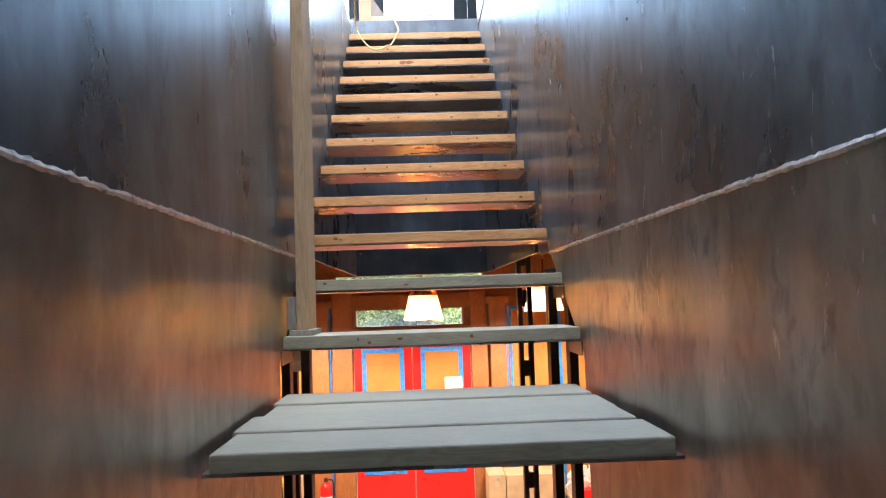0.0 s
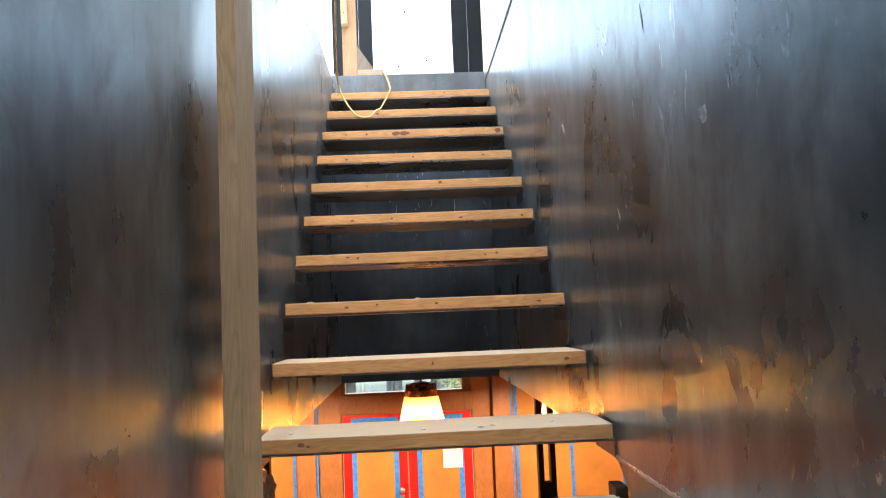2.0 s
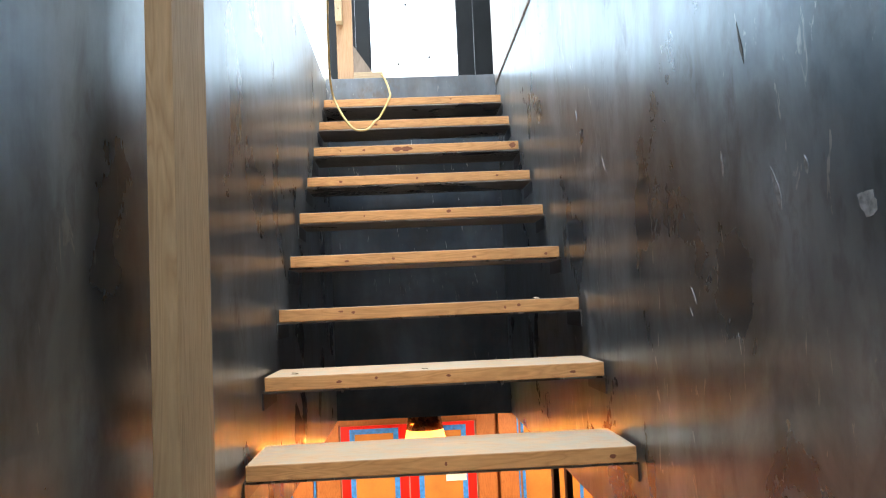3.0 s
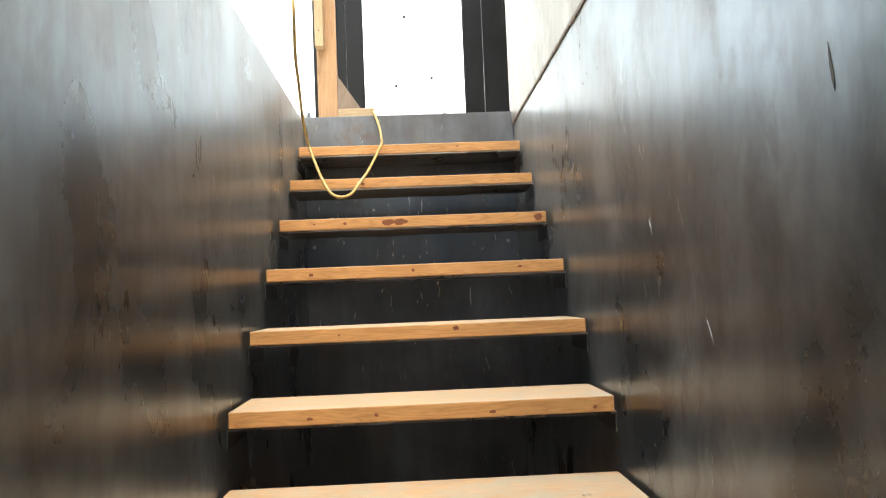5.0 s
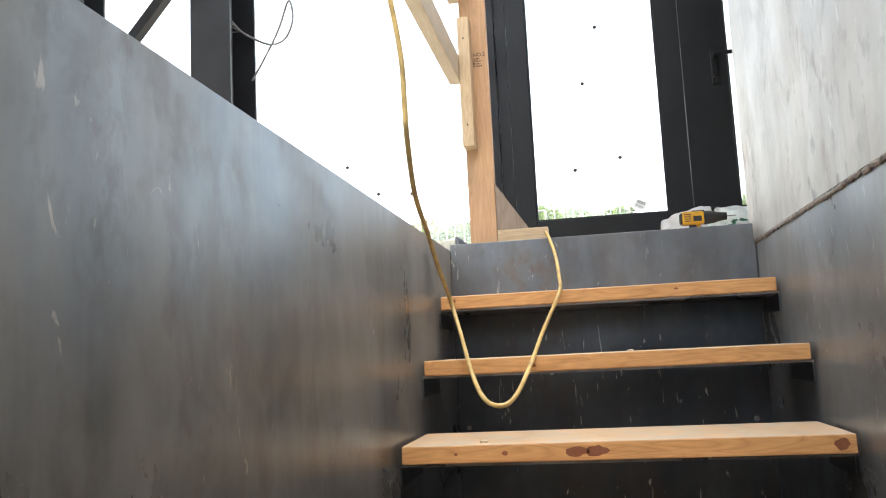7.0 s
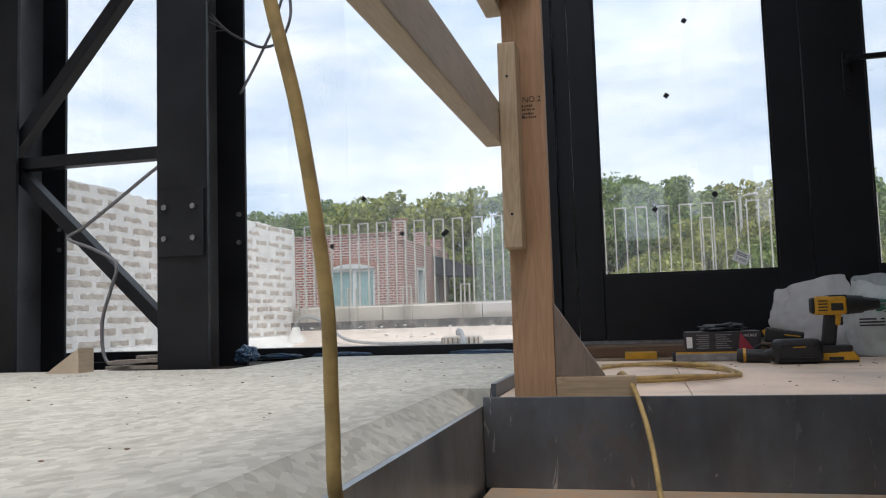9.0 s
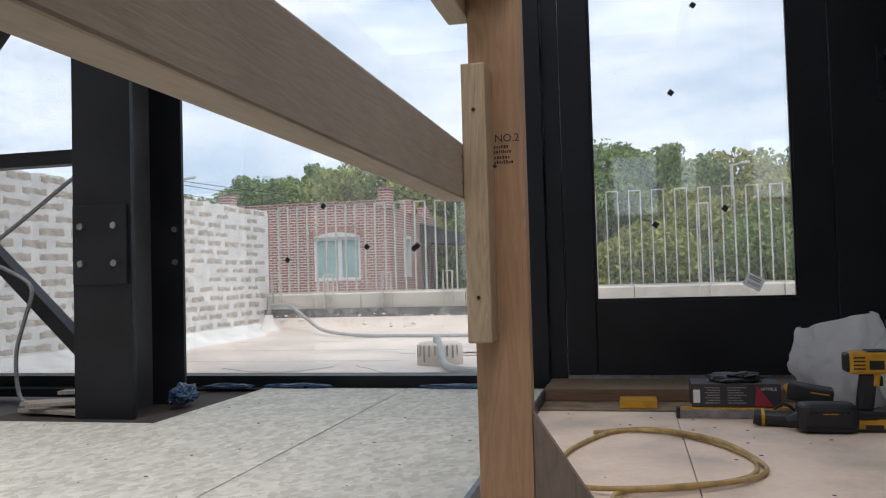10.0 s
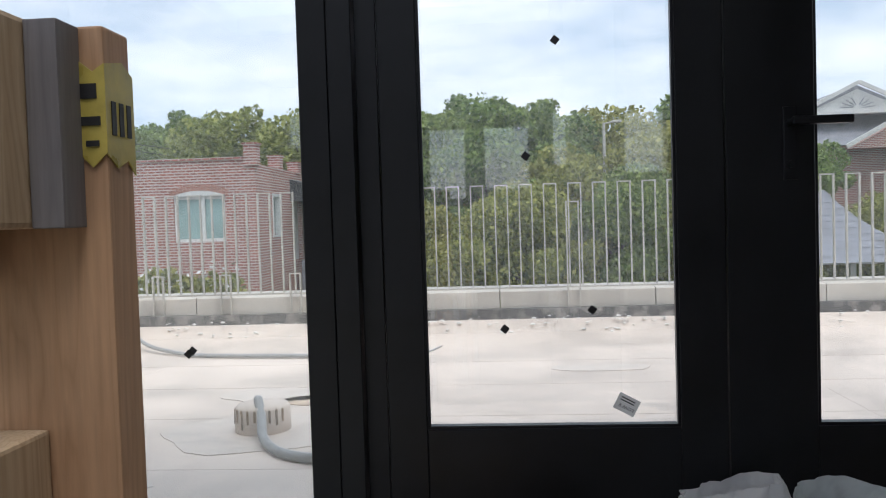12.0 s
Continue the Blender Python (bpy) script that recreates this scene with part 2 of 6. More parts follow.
def glass_pane(name):
    m, n, l, b = start(name)
    n.remove(b)
    out = n["Material Output"]
    tr = n.new("ShaderNodeBsdfTransparent")
    tr.inputs["Color"].default_value = (0.94, 0.965, 0.955, 1)
    gl = n.new("ShaderNodeBsdfGlossy")
    gl.inputs["Roughness"].default_value = 0.0
    lw = n.new("ShaderNodeLayerWeight")
    lw.inputs["Blend"].default_value = 0.5
    pw = n.new("ShaderNodeMath")
    pw.operation = "POWER"
    pw.inputs[1].default_value = 5.0
    l.new(lw.outputs["Facing"], pw.inputs[0])
    fr = n.new("ShaderNodeMath")
    fr.operation = "MULTIPLY_ADD"
    fr.inputs[1].default_value, fr.inputs[2].default_value = 0.75, 0.075
    fr.use_clamp = True
    l.new(pw.outputs[0], fr.inputs[0])
    mx = n.new("ShaderNodeMixShader")
    l.new(fr.outputs[0], mx.inputs[0])
    l.new(tr.outputs[0], mx.inputs[1])
    l.new(gl.outputs[0], mx.inputs[2])
    # faint translucent white imitates the veil of reflections on the panes
    veil = n.new("ShaderNodeBsdfTranslucent")
    veil.inputs["Color"].default_value = (0.85, 0.88, 0.86, 1)
    m2 = n.new("ShaderNodeMixShader")
    dz = noise_tex(n, l, coords(n, l, (1, 1, 1)), 5.0, 5)
    l.new(ramp(n, l, dz, [(0.3, grey(0.035)), (0.7, grey(0.065))]), m2.inputs[0])
    l.new(mx.outputs[0], m2.inputs[1])
    l.new(veil.outputs[0], m2.inputs[2])
    l.new(m2.outputs[0], out.inputs["Surface"])
    return m


M["glass"] = glass_pane("clear_glass_with_veil")


def strand_board():
    m, n, l, b = start("subfloor_board")
    v = coords(n, l, (1, 1, 1))
    vo = n.new("ShaderNodeTexVoronoi")
    vo.inputs["Scale"].default_value = 48.0
    wob = noise_tex(n, l, v, 9.0, 4, 0.6, 1.5)
    mp = n.new("ShaderNodeMapping")
    mp.inputs["Scale"].default_value = (1.4, 1, 1)
    tc = n.new("ShaderNodeTexCoord")
    l.new(tc.outputs["Object"], mp.inputs["Vector"])
    l.new(mp.outputs["Vector"], vo.inputs["Vector"])
    c = ramp(n, l, vo.outputs["Color"], [(0.2, (0.50, 0.495, 0.42)), (0.5, (0.60, 0.595, 0.515)), (0.85, (0.68, 0.675, 0.59))])
    c = mixc(n, l, 0.5, c, ramp(n, l, wob, [(0.36, grey(0.7)), (0.62, grey(1.0))]), "MULTIPLY")
    l.new(c, b.inputs["Base Color"])
    b.inputs["Roughness"].default_value = 0.72
    bump(n, l, b, vo.outputs["Distance"], 0.25, 0.003)
    return m


M["osb"] = strand_board()
M["ply"] = paint("plywood", (0.86, 0.69, 0.545), 0.62, 0, 0.18, 3.5, 70, 0.12)
M["mud"] = paint("dusty_sill_timber", (0.27, 0.19, 0.12), 0.75, 0, 0.3, 12, 90, 0.3)
M["roof"] = paint("roof_membrane", (0.75, 0.645, 0.56), 0.7, 0, 0.14, 1.6, 40, 0.2)
M["coping"] = paint("coping_metal", (0.62, 0.57, 0.50), 0.55, 0, 0.12, 4, 60, 0.1)
M["flash"] = paint("bitumen_flashing", (0.10, 0.095, 0.09), 0.8, 0, 0.6, 11, 60, 0.5, (0.34, 0.31, 0.28))
M["fence"] = paint("galvanised_fence", (0.62, 0.585, 0.52), 0.5, 0.2, 0.12, 9, 90, 0.1)
M["wash"] = paint("limewashed_mortar", (0.86, 0.84, 0.80), 0.85, 0, 0.1, 7, 60, 0.6)
M["tan_brick"] = paint("tan_brick", (0.55, 0.48, 0.40), 0.85, 0, 0.2, 14, 90, 0.15)
M["plaster"] = paint("plain_plaster", (0.66, 0.64, 0.60), 0.85, 0, 0.12, 3, 60, 0.2)
M["dark_ceiling"] = paint("dark_ceiling_paint", (0.10, 0.095, 0.09), 0.8, 0, 0.2, 2, 50, 0.2)
M["cherry"] = wood("stained_panelling", (0.46, 0.17, 0.05), (0.22, 0.065, 0.018), (7, 7, 0.8), 0.4, knots=0.15)
M["kraft"] = paint("orange_masking_paper", (0.50, 0.195, 0.032), 0.75, 0, 0.12, 3, 60, 0.15)
M["red"] = paint("red_door_paint", (0.80, 0.012, 0.006), 0.35, 0, 0.12, 4, 60, 0.05)
M["tape"] = paint("blue_masking_tape", (0.04, 0.24, 0.80), 0.6, 0, 0.2, 20, 90, 0.1)
M["lower_floor"] = paint("dusty_concrete", (0.36, 0.31, 0.25), 0.7, 0, 0.2, 2, 50, 0.2)
M["card"] = paint("cardboard", (0.58, 0.42, 0.26), 0.8, 0, 0.1, 6, 80, 0.1)
M["brown_steel"] = paint("brown_steel", (0.075, 0.05, 0.035), 0.45, 0.5, 0.25, 6, 80, 0.1)
M["cord"] = paint("yellow_cord_rubber", (0.50, 0.35, 0.13), 0.5, 0, 0.2, 30, 200, 0.1)
M["blue_film"] = paint("blue_tarp_film", (0.025, 0.075, 0.15), 0.35, 0, 0.3, 20, 80, 0.3)
M["white"] = paint("white_paint", (0.78, 0.77, 0.74), 0.5, 0, 0.06, 5, 80, 0.1)
M["yellow"] = paint("yellow_plastic", (0.62, 0.32, 0.015), 0.4, 0, 0.12, 30, 200, 0.05)
M["rubber"] = paint("black_rubber", (0.015, 0.015, 0.016), 0.5, 0, 0.2, 30, 200, 0.2)
M["ground"] = paint("street_ground", (0.10, 0.11, 0.07), 0.95, 0, 0.3, 0.2, 4, 0.4)


# ---- building helpers ----
def box(bm, x0, x1, y0, y1, z0, z1):
    v = [bm.verts.new((x, y, z)) for x in (x0, x1) for y in (y0, y1) for z in (z0, z1)]
    for f in ((0, 1, 3, 2), (4, 6, 7, 5), (0, 4, 5, 1), (2, 3, 7, 6), (0, 2, 6, 4), (1, 5, 7, 3)):
        bm.faces.new([v[k] for k in f])
    return v


def block(x0, x1, y0, y1, z0, z1, bevel=0.0, seg=2):
    bm = bmesh.new()
    box(bm, x0, x1, y0, y1, z0, z1)
    if bevel:
        bmesh.ops.bevel(bm, geom=bm.edges[:], offset=bevel, segments=seg, affect="EDGES", profile=0.6)
    return bm


def rod(bm, a, b, r, sides=10, r2=None):
    a, b = Vector(a), Vector(b)
    d = b - a
    q = d.to_track_quat("Z", "Y").to_matrix().to_4x4()
    bmesh.ops.create_cone(bm, cap_ends=True, segments=sides, radius1=r, radius2=r if r2 is None else r2, depth=d.length,
                          matrix=Matrix.Translation((a + b) / 2) @ q)
    return bm


def bar(a, b, w, h, bevel=0.0, up=(0, 0, 1)):
    """A straight bar from a to b, w wide and h high."""
    a, b = Vector(a), Vector(b)
    d = b - a
    y = d.normalized()
    x = y.cross(Vector(up)).normalized()
    z = x.cross(y)
    m = Matrix((x, y, z)).transposed().to_4x4()
    m.translation = (a + b) / 2
    bm = block(-w / 2, w / 2, -d.length / 2, d.length / 2, -h / 2, h / 2, bevel)
    bm.transform(m)
    return bm


def prism(outline, axis, lo, hi):
    """A flat outline pushed through along one axis."""
    bm = bmesh.new()
    place = {"x": lambda p, t: (t, p[0], p[1]), "y": lambda p, t: (p[0], t, p[1]), "z": lambda p, t: (p[0], p[1], t)}[axis]
    a = [bm.verts.new(place(p, lo)) for p in outline]
    b = [bm.verts.new(place(p, hi)) for p in outline]
    bm.faces.new(a)
    bm.faces.new(b[::-1])
    for k in range(len(outline)):
        j = (k + 1) % len(outline)
        bm.faces.new((a[k], b[k], b[j], a[j]))
    bmesh.ops.recalc_face_normals(bm, faces=bm.faces[:])
    return bm


def tube(points, r, sides=10):
    """A smooth round cable through the points."""
    bm = bmesh.new()
    pts = [Vector(p) for p in points]
    fine = []
    for k in range(len(pts) - 1):
        p0, p1, p2, p3 = pts[max(k - 1, 0)], pts[k], pts[k + 1], pts[min(k + 2, len(pts) - 1)]
        for s in range(8):
            u = s / 8
            fine.append(0.5 * ((2 * p1) + (p2 - p0) * u + (2 * p0 - 5 * p1 + 4 * p2 - p3) * u * u + (3 * p1 - p0 - 3 * p2 + p3) * u ** 3))
    fine.append(pts[-1])
    rings = []
    side = Vector((0.3, 0.2, 0.9))
    for k, p in enumerate(fine):
        d = (fine[min(k + 1, len(fine) - 1)] - fine[max(k - 1, 0)]).normalized()
        u = d.cross(side)
        if u.length < 0.05:
            u = d.cross(Vector((1, 0, 0)))
        u.normalize()
        w = d.cross(u)
        side = u.cross(d)
        rings.append([bm.verts.new(p + r * (u * math.cos(q) + w * math.sin(q))) for q in [2 * math.pi * s / sides for s in range(sides)]])
    for a, b in zip(rings, rings[1:]):
        for s in range(sides):
            f = bm.faces.new((a[s], a[(s + 1) % sides], b[(s + 1) % sides], b[s]))
            f.smooth = True
    bm.faces.new(rings[0][::-1])
    bm.faces.new(rings[-1])
    return bm


def lathe(profile, sides=24, centre=(0, 0, 0)):
    bm = bmesh.new()
    c = Vector(centre)
    rings = [[bm.verts.new(c + Vector((r * math.cos(2 * math.pi * s / sides), r * math.sin(2 * math.pi * s / sides), z))) for s in range(sides)] for r, z in profile]
    for a, b in zip(rings, rings[1:]):
        for s in range(sides):
            f = bm.faces.new((a[s], a[(s + 1) % sides], b[(s + 1) % sides], b[s]))
            f.smooth = True
    bm.faces.new(rings[0][::-1])
    bm.faces.new(rings[-1])
    return bm


def join(*many):
    """Several bmeshes of one part as one."""
    me = bpy.data.meshes.new("join")
    out = bmesh.new()
    for b in many:
        b.to_mesh(me)
        out.from_mesh(me)
        b.free()
    bpy.data.meshes.remove(me)
    return out


def base_of(ob):
    return Matrix.Translation(ob.location)


def part(name, bm, material, parent=None, label=""):
    me = bpy.data.meshes.new(name)
    bm.normal_update()
    bm.to_mesh(me)
    bm.free()
    me.materials.append(material)
    ob = new(name, me)
    if parent is not None:
        ob.parent = parent
        ob.matrix_parent_inverse = base_of(parent).inverted()
    if label:
        tagged(ob, label)
    return ob


def thing(name, place, label, category, group=""):
    e = new(name)
    e.location = place
    e.empty_display_size = 0.1
    return tagged(e, label, category, group)


def structure(name, bm, material, label, category="structure"):
    return tagged(part(name, bm, material), label, category, kind="structure")


# ---- the stair's numbers ----
RISE, RUN, HW = 0.178, 0.279, 0.457
WX = 0.470                     # inner face of the steel side plates
FZ, FY = 2.320, 3.345          # plywood floor at the head of the stair, and its edge
OSB_Z, DECK_Z, LOW_Z = 2.340, 2.250, -2.492
GLASS_Y = 5.02
LEFT_X, RIGHT_X = -3.57, 2.60
DOOR_Y = 8.69


def cells(x0, x1, z0, z1, holes):
    """The wall's rectangles that remain round its openings."""
    xs = sorted({x0, x1, *[min(max(h[k], x0), x1) for h in holes for k in (0, 1)]})
    zs = sorted({z0, z1, *[min(max(h[k], z0), z1) for h in holes for k in (2, 3)]})
    for a, b in zip(xs, xs[1:]):
        for c, d in zip(zs, zs[1:]):
            if not any(h[0] <= (a + b) / 2 <= h[1] and h[2] <= (c + d) / 2 <= h[3] for h in holes):
                yield a, b, c, d


def wall_y(y0, y1, x0, x1, z0, z1, holes=()):
    bm = bmesh.new()
    for a, b, c, d in cells(x0, x1, z0, z1, holes):
        box(bm, a, b, y0, y1, c, d)
    return bm


# ---- structure: upper room ----
ROOM_BACK, CEIL = -5.0, 5.25
# first opening is added as a light source; the others show in the door glass
back_holes = [(-2.85, -1.42, 2.55, 5.0), (-3.35, -2.95, 4.35, 4.85), (-1.2, -0.66, 3.5, 4.55), (-0.36, 0.30, 3.62, 4.55), (0.66, 1.40, 3.95, 4.75), (1.66, 2.3, 3.8, 4.7)]
structure("wall_south", wall_y(ROOM_BACK - 0.25, ROOM_BACK, LEFT_X - 0.3, RIGHT_X + 0.25, LOW_Z, CEIL, back_holes), M["plaster"], "plain plastered wall with five window openings and one added to let light in", "wall")
structure("wall_east", block(RIGHT_X, RIGHT_X + 0.25, ROOM_BACK, DOOR_Y, LOW_Z, 2.05), M["cherry"], "plain panelled side wall of the lower room", "wall")
structure("wall_east_upper", block(RIGHT_X, RIGHT_X + 0.25, ROOM_BACK, GLASS_Y + 0.1, 2.05, CEIL), M["plaster"], "plain plastered side wall of the upper room", "wall")
structure("wall_west", block(LEFT_X - 0.3, LEFT_X - 0.02, ROOM_BACK, GLASS_Y + 0.1, 2.05, CEIL), M["wash"], "limewashed side wall of the upper room", "wall")
structure("wall_west_lower", block(LEFT_X - 0.3, LEFT_X, ROOM_BACK, DOOR_Y, LOW_Z, 2.05), M["cherry"], "plain panelled side wall of the lower room", "wall")
# unseen ceiling; its opening is added to bring daylight onto the stair
sky_bm = bmesh.new()
for cx0, cx1, cy0, cy1 in cells(LEFT_X - 0.3, RIGHT_X + 0.25, ROOM_BACK - 0.25, GLASS_Y + 0.35, [(-2.9, 0.44, -1.5, 3.4)]):
    box(sky_bm, cx0, cx1, cy0, cy1, CEIL, CEIL + 0.2)
structure("ceiling", sky_bm, M["plaster"], "pale unseen ceiling with a large opening added to let light in", "ceiling")
# floor slab of the upper level, round the stairwell
slab = bmesh.new()
box(slab, LEFT_X, -0.494, ROOM_BACK, GLASS_Y + 0.1, 1.70, 2.268)
box(slab, 0.494, RIGHT_X, ROOM_BACK, GLASS_Y + 0.1, 1.70, 2.296)
box(slab, -0.494, 0.494, FY + 0.03, GLASS_Y + 0.1, 1.70, 2.296)
box(slab, -0.494, 0.494, ROOM_BACK, -3.6, 1.70, 2.296)
structure("floor_slab", slab, M["dark_ceiling"], "dark floor build-up between the two levels", "floor")
structure("ceiling_lower", block(LEFT_X, RIGHT_X, FY + 0.05, DOOR_Y, 0.9, 1.0), M["dark_ceiling"], "dark ceiling of the lower room", "ceiling")
low_side = bmesh.new()
box(low_side, LEFT_X, -0.494, ROOM_BACK, FY + 0.05, 0.9, 1.0)
box(low_side, 0.494, RIGHT_X, ROOM_BACK, FY + 0.05, 0.9, 1.0)
structure("ceiling_beside_stair", low_side, M["dark_ceiling"], "dark ceiling of the lower room beside the stair", "ceiling")
structure("floor", block(LEFT_X, RIGHT_X, ROOM_BACK, DOOR_Y + 0.3, LOW_Z - 0.2, LOW_Z), M["lower_floor"], "dusty floor of the lower room", "floor")

# steel side plates of the stair
SEAM = 0.4445


def upper_plate(top):
    return [(-3.6, top), (FY + 0.035, top), (FY + 0.035, 0.462), (0.62, 0.462), (0.59, SEAM), (-3.6, SEAM)]


LOWER_PLATE = [(-3.6, SEAM - 0.001), (0.588, SEAM - 0.001), (0.02, 0.098), (0.0, -0.34), (-0.95, -0.34), (-3.6, -2.03)]
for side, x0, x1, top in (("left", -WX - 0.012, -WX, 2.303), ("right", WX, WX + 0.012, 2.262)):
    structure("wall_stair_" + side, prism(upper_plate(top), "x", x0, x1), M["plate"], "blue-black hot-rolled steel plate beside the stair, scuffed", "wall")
    structure("wall_stair_lower_" + side, prism(LOWER_PLATE, "x", x0, x1), M["low_plate"], "brown-grey steel plate welded below the stair's seam", "wall")
rng = random.Random(4)
M["smear"] = paint("rubbed_bright_steel", (0.50, 0.53, 0.56), 0.42, 0.75, 0.25, 60, 300, 0.1)
M["dark_smear"] = paint("dark_run_mark", (0.07, 0.065, 0.06), 0.5, 0.6, 0.3, 60, 300, 0.1)


def smear(parent, y, z, length, width, lean, coat, seed):
    """A rubbed mark, leaf-shaped and uneven, lying on the plate."""
    r = random.Random(seed)
    side = []
    for sgn in (1, -1):
        row = [(sgn * width / 2 * math.sin(math.pi * u) ** 0.8 * (0.55 + 0.6 * u) * (0.8 + 0.4 * r.random()), (0.5 - u) * length) for u in [k / 8 for k in range(1, 8)]]
        side.append(row)
    o = [(0, length / 2)] + side[0] + [(0, -length / 2)] + side[1][::-1]
    a = radians(lean)
    o = [(y + p * math.cos(a) + q * math.sin(a), z - p * math.sin(a) + q * math.cos(a)) for p, q in o]
    part("rubbed_mark", prism(o, "x", WX - 0.0007, WX - 0.0002), coat, parent)


right_plate = bpy.data.objects["wall_stair_right"]
for y, z, ln, w, lean, coat in ((0.052, 1.211, 0.095, 0.035, 22, "smear"), (0.245, 1.28, 0.06, 0.02, 4, "smear"), (-0.039, 1.23, 0.035, 0.025, 10, "smear"), (-0.175, 1.162, 0.06, 0.07, 60, "smear"),
                                (0.141, 1.454, 0.10, 0.02, 14, "dark_smear"), (0.42, 1.06, 0.05, 0.012, 35, "smear"), (0.44, 1.03, 0.03, 0.01, 40, "smear"), (0.47, 0.79, 0.03, 0.012, 20, "smear"),
                                (0.22, 0.98, 0.05, 0.008, 12, "smear"), (1.35, 1.62, 0.05, 0.012, 25, "smear"), (1.05, 1.42, 0.06, 0.01, 30, "smear"), (-0.75, 0.78, 0.05, 0.03, 5, "smear"), (0.62, 1.74, 0.08, 0.016, 8, "dark_smear")):
    smear(right_plate, y, z, 0.75 * ln, 0.5 * w, lean, M[coat], int(1000 * abs(y + z)))
up_panel = prism([(0.2, 2.270), (3.395, 2.270), (3.395, 5.2), (0.2, 5.2)], "x", WX - 0.006, WX + 0.03)
structure("wall_panel_upper", up_panel, M["panel"], "bright scuffed steel panel above the stair's seam", "wall")


def weld_bead(x, y0, y1, z, r, name, label, material, wob=0.4):
    bm = bmesh.new()
    ring = []
    n = int((y1 - y0) / 0.012)
    for k in range(n + 1):
        y = y0 + (y1 - y0) * k / n
        rr = r * (0.65 + 0.6 * rng.random())
        zz = z + r * wob * (rng.random() - 0.5)
        ring.append([bm.verts.new((x + 0.5 * rr * math.cos(q), y, zz + rr * math.sin(q))) for q in [2 * math.pi * s / 6 for s in range(6)]])
    for a, b in zip(ring, ring[1:]):
        for s in range(6):
            bm.faces.new((a[s], a[(s + 1) % 6], b[(s + 1) % 6], b[s]))
    return tagged(part(name, bm, material), label, "weld", kind="structure")


weld_bead(-WX, -3.5, 0.60, 0.4445, 0.0062, "trim_weld_left", "bright ground weld bead along the steel plate", M["weld"])
weld_bead(WX, -3.5, 0.60, 0.4425, 0.0062, "trim_weld_right", "bright ground weld bead along the steel plate", M["weld"])
M["rust_weld"] = paint("dark_weld", (0.30, 0.25, 0.215), 0.55, 0.6, 0.4, 40, 200, 0.6, (0.07, 0.05, 0.04))
weld_bead(WX - 0.003, 0.2, 3.37, 2.266, 0.0065, "trim_weld_upper", "rough dark weld seam under the upper panel", M["rust_weld"], 1.0)

# end plate of the stairwell, under the floor's edge
structure("wall_stair_end", block(-WX, WX, FY + 0.012, FY + 0.03, 0.462, FZ - 0.004), M["fascia"], "dark steel end plate under the floor's edge", "wall")
fascia = thing("edge_plate", (0, FY, 2.14), "dark scuffed steel edge plate at the head of the stair", "steel plate")
part("plate", block(-WX + 0.002, WX - 0.002, FY, FY + 0.010, 2.136, FZ + 0.002, 0.0015), M["edge"], fascia)
for sx in (-0.437, 0.425):
    for sz in (1.74, 0.62):
        part("screw", rod(bmesh.new(), (sx, FY + 0.006, sz), (sx, FY + 0.014, sz), 0.008, 8), M["bolt"], fascia, "round zinc screw head")

# floors at the head of the stair
osb = structure("floor_subfloor", bmesh.new(), M["osb"], "dusty strand-board subfloor sheets beside the stairwell", "floor")
ply = structure("floor_landing", bmesh.new(), M["ply"], "pale plywood landing floor before the glazed door", "floor")


def sheet(x0, x1, y0, y1, z0, z1, material, parent):
    g = 0.0009 if parent is ply else 0.0022
    part("floor_sheet", block(x0 + g, x1 - g, y0 + g, y1 - g, z0, z1, 0.0012, 1), material, parent)


sheet(-0.95, -0.535, ROOM_BACK + 0.01, 3.36, 2.27, OSB_Z, M["osb"], osb)
part("floor_sheet", prism([(-0.5365, 2.27), (-0.484, 2.27), (-0.484, 2.3025), (-0.5365, OSB_Z - 0.0005)], "y", ROOM_BACK + 0.012, 3.358), M["osb"], osb)
sheet(-0.95, -0.452, 3.36, 3.97, 2.27, OSB_Z, M["osb"], osb)
sheet(-0.95, -0.452, 3.97, 4.90, 2.27, OSB_Z, M["osb"], osb)
sheet(-2.15, -0.95, 2.72, 3.97, 2.27, OSB_Z, M["osb"], osb)
sheet(-1.50, -0.95, 3.97, 4.90, 2.27, OSB_Z, M["osb"], osb)
sheet(-2.15, -1.50, 3.97, 4.17, 2.27, OSB_Z, M["osb"], osb)
sheet(-3.55, -2.15, 2.72, 4.17, 2.27, OSB_Z, M["osb"], osb)
sheet(-3.55, -0.95, ROOM_BACK + 0.01, 2.72, 2.27, OSB_Z, M["osb"], osb)
sheet(-0.44, -0.042, FY + 0.012, 4.56, 2.298, FZ, M["ply"], ply)
sheet(-0.042, 1.18, FY + 0.012, 4.56, 2.298, FZ, M["ply"], ply)
sheet(1.18, 2.58, FY + 0.012, 4.56, 2.298, FZ, M["ply"], ply)
structure("floor_edge_strip", block(-0.4515, -0.441, FY + 0.012, 4.95, 2.30, 2.349), M["fascia"], "dark steel strip between the two floor levels", "trim")

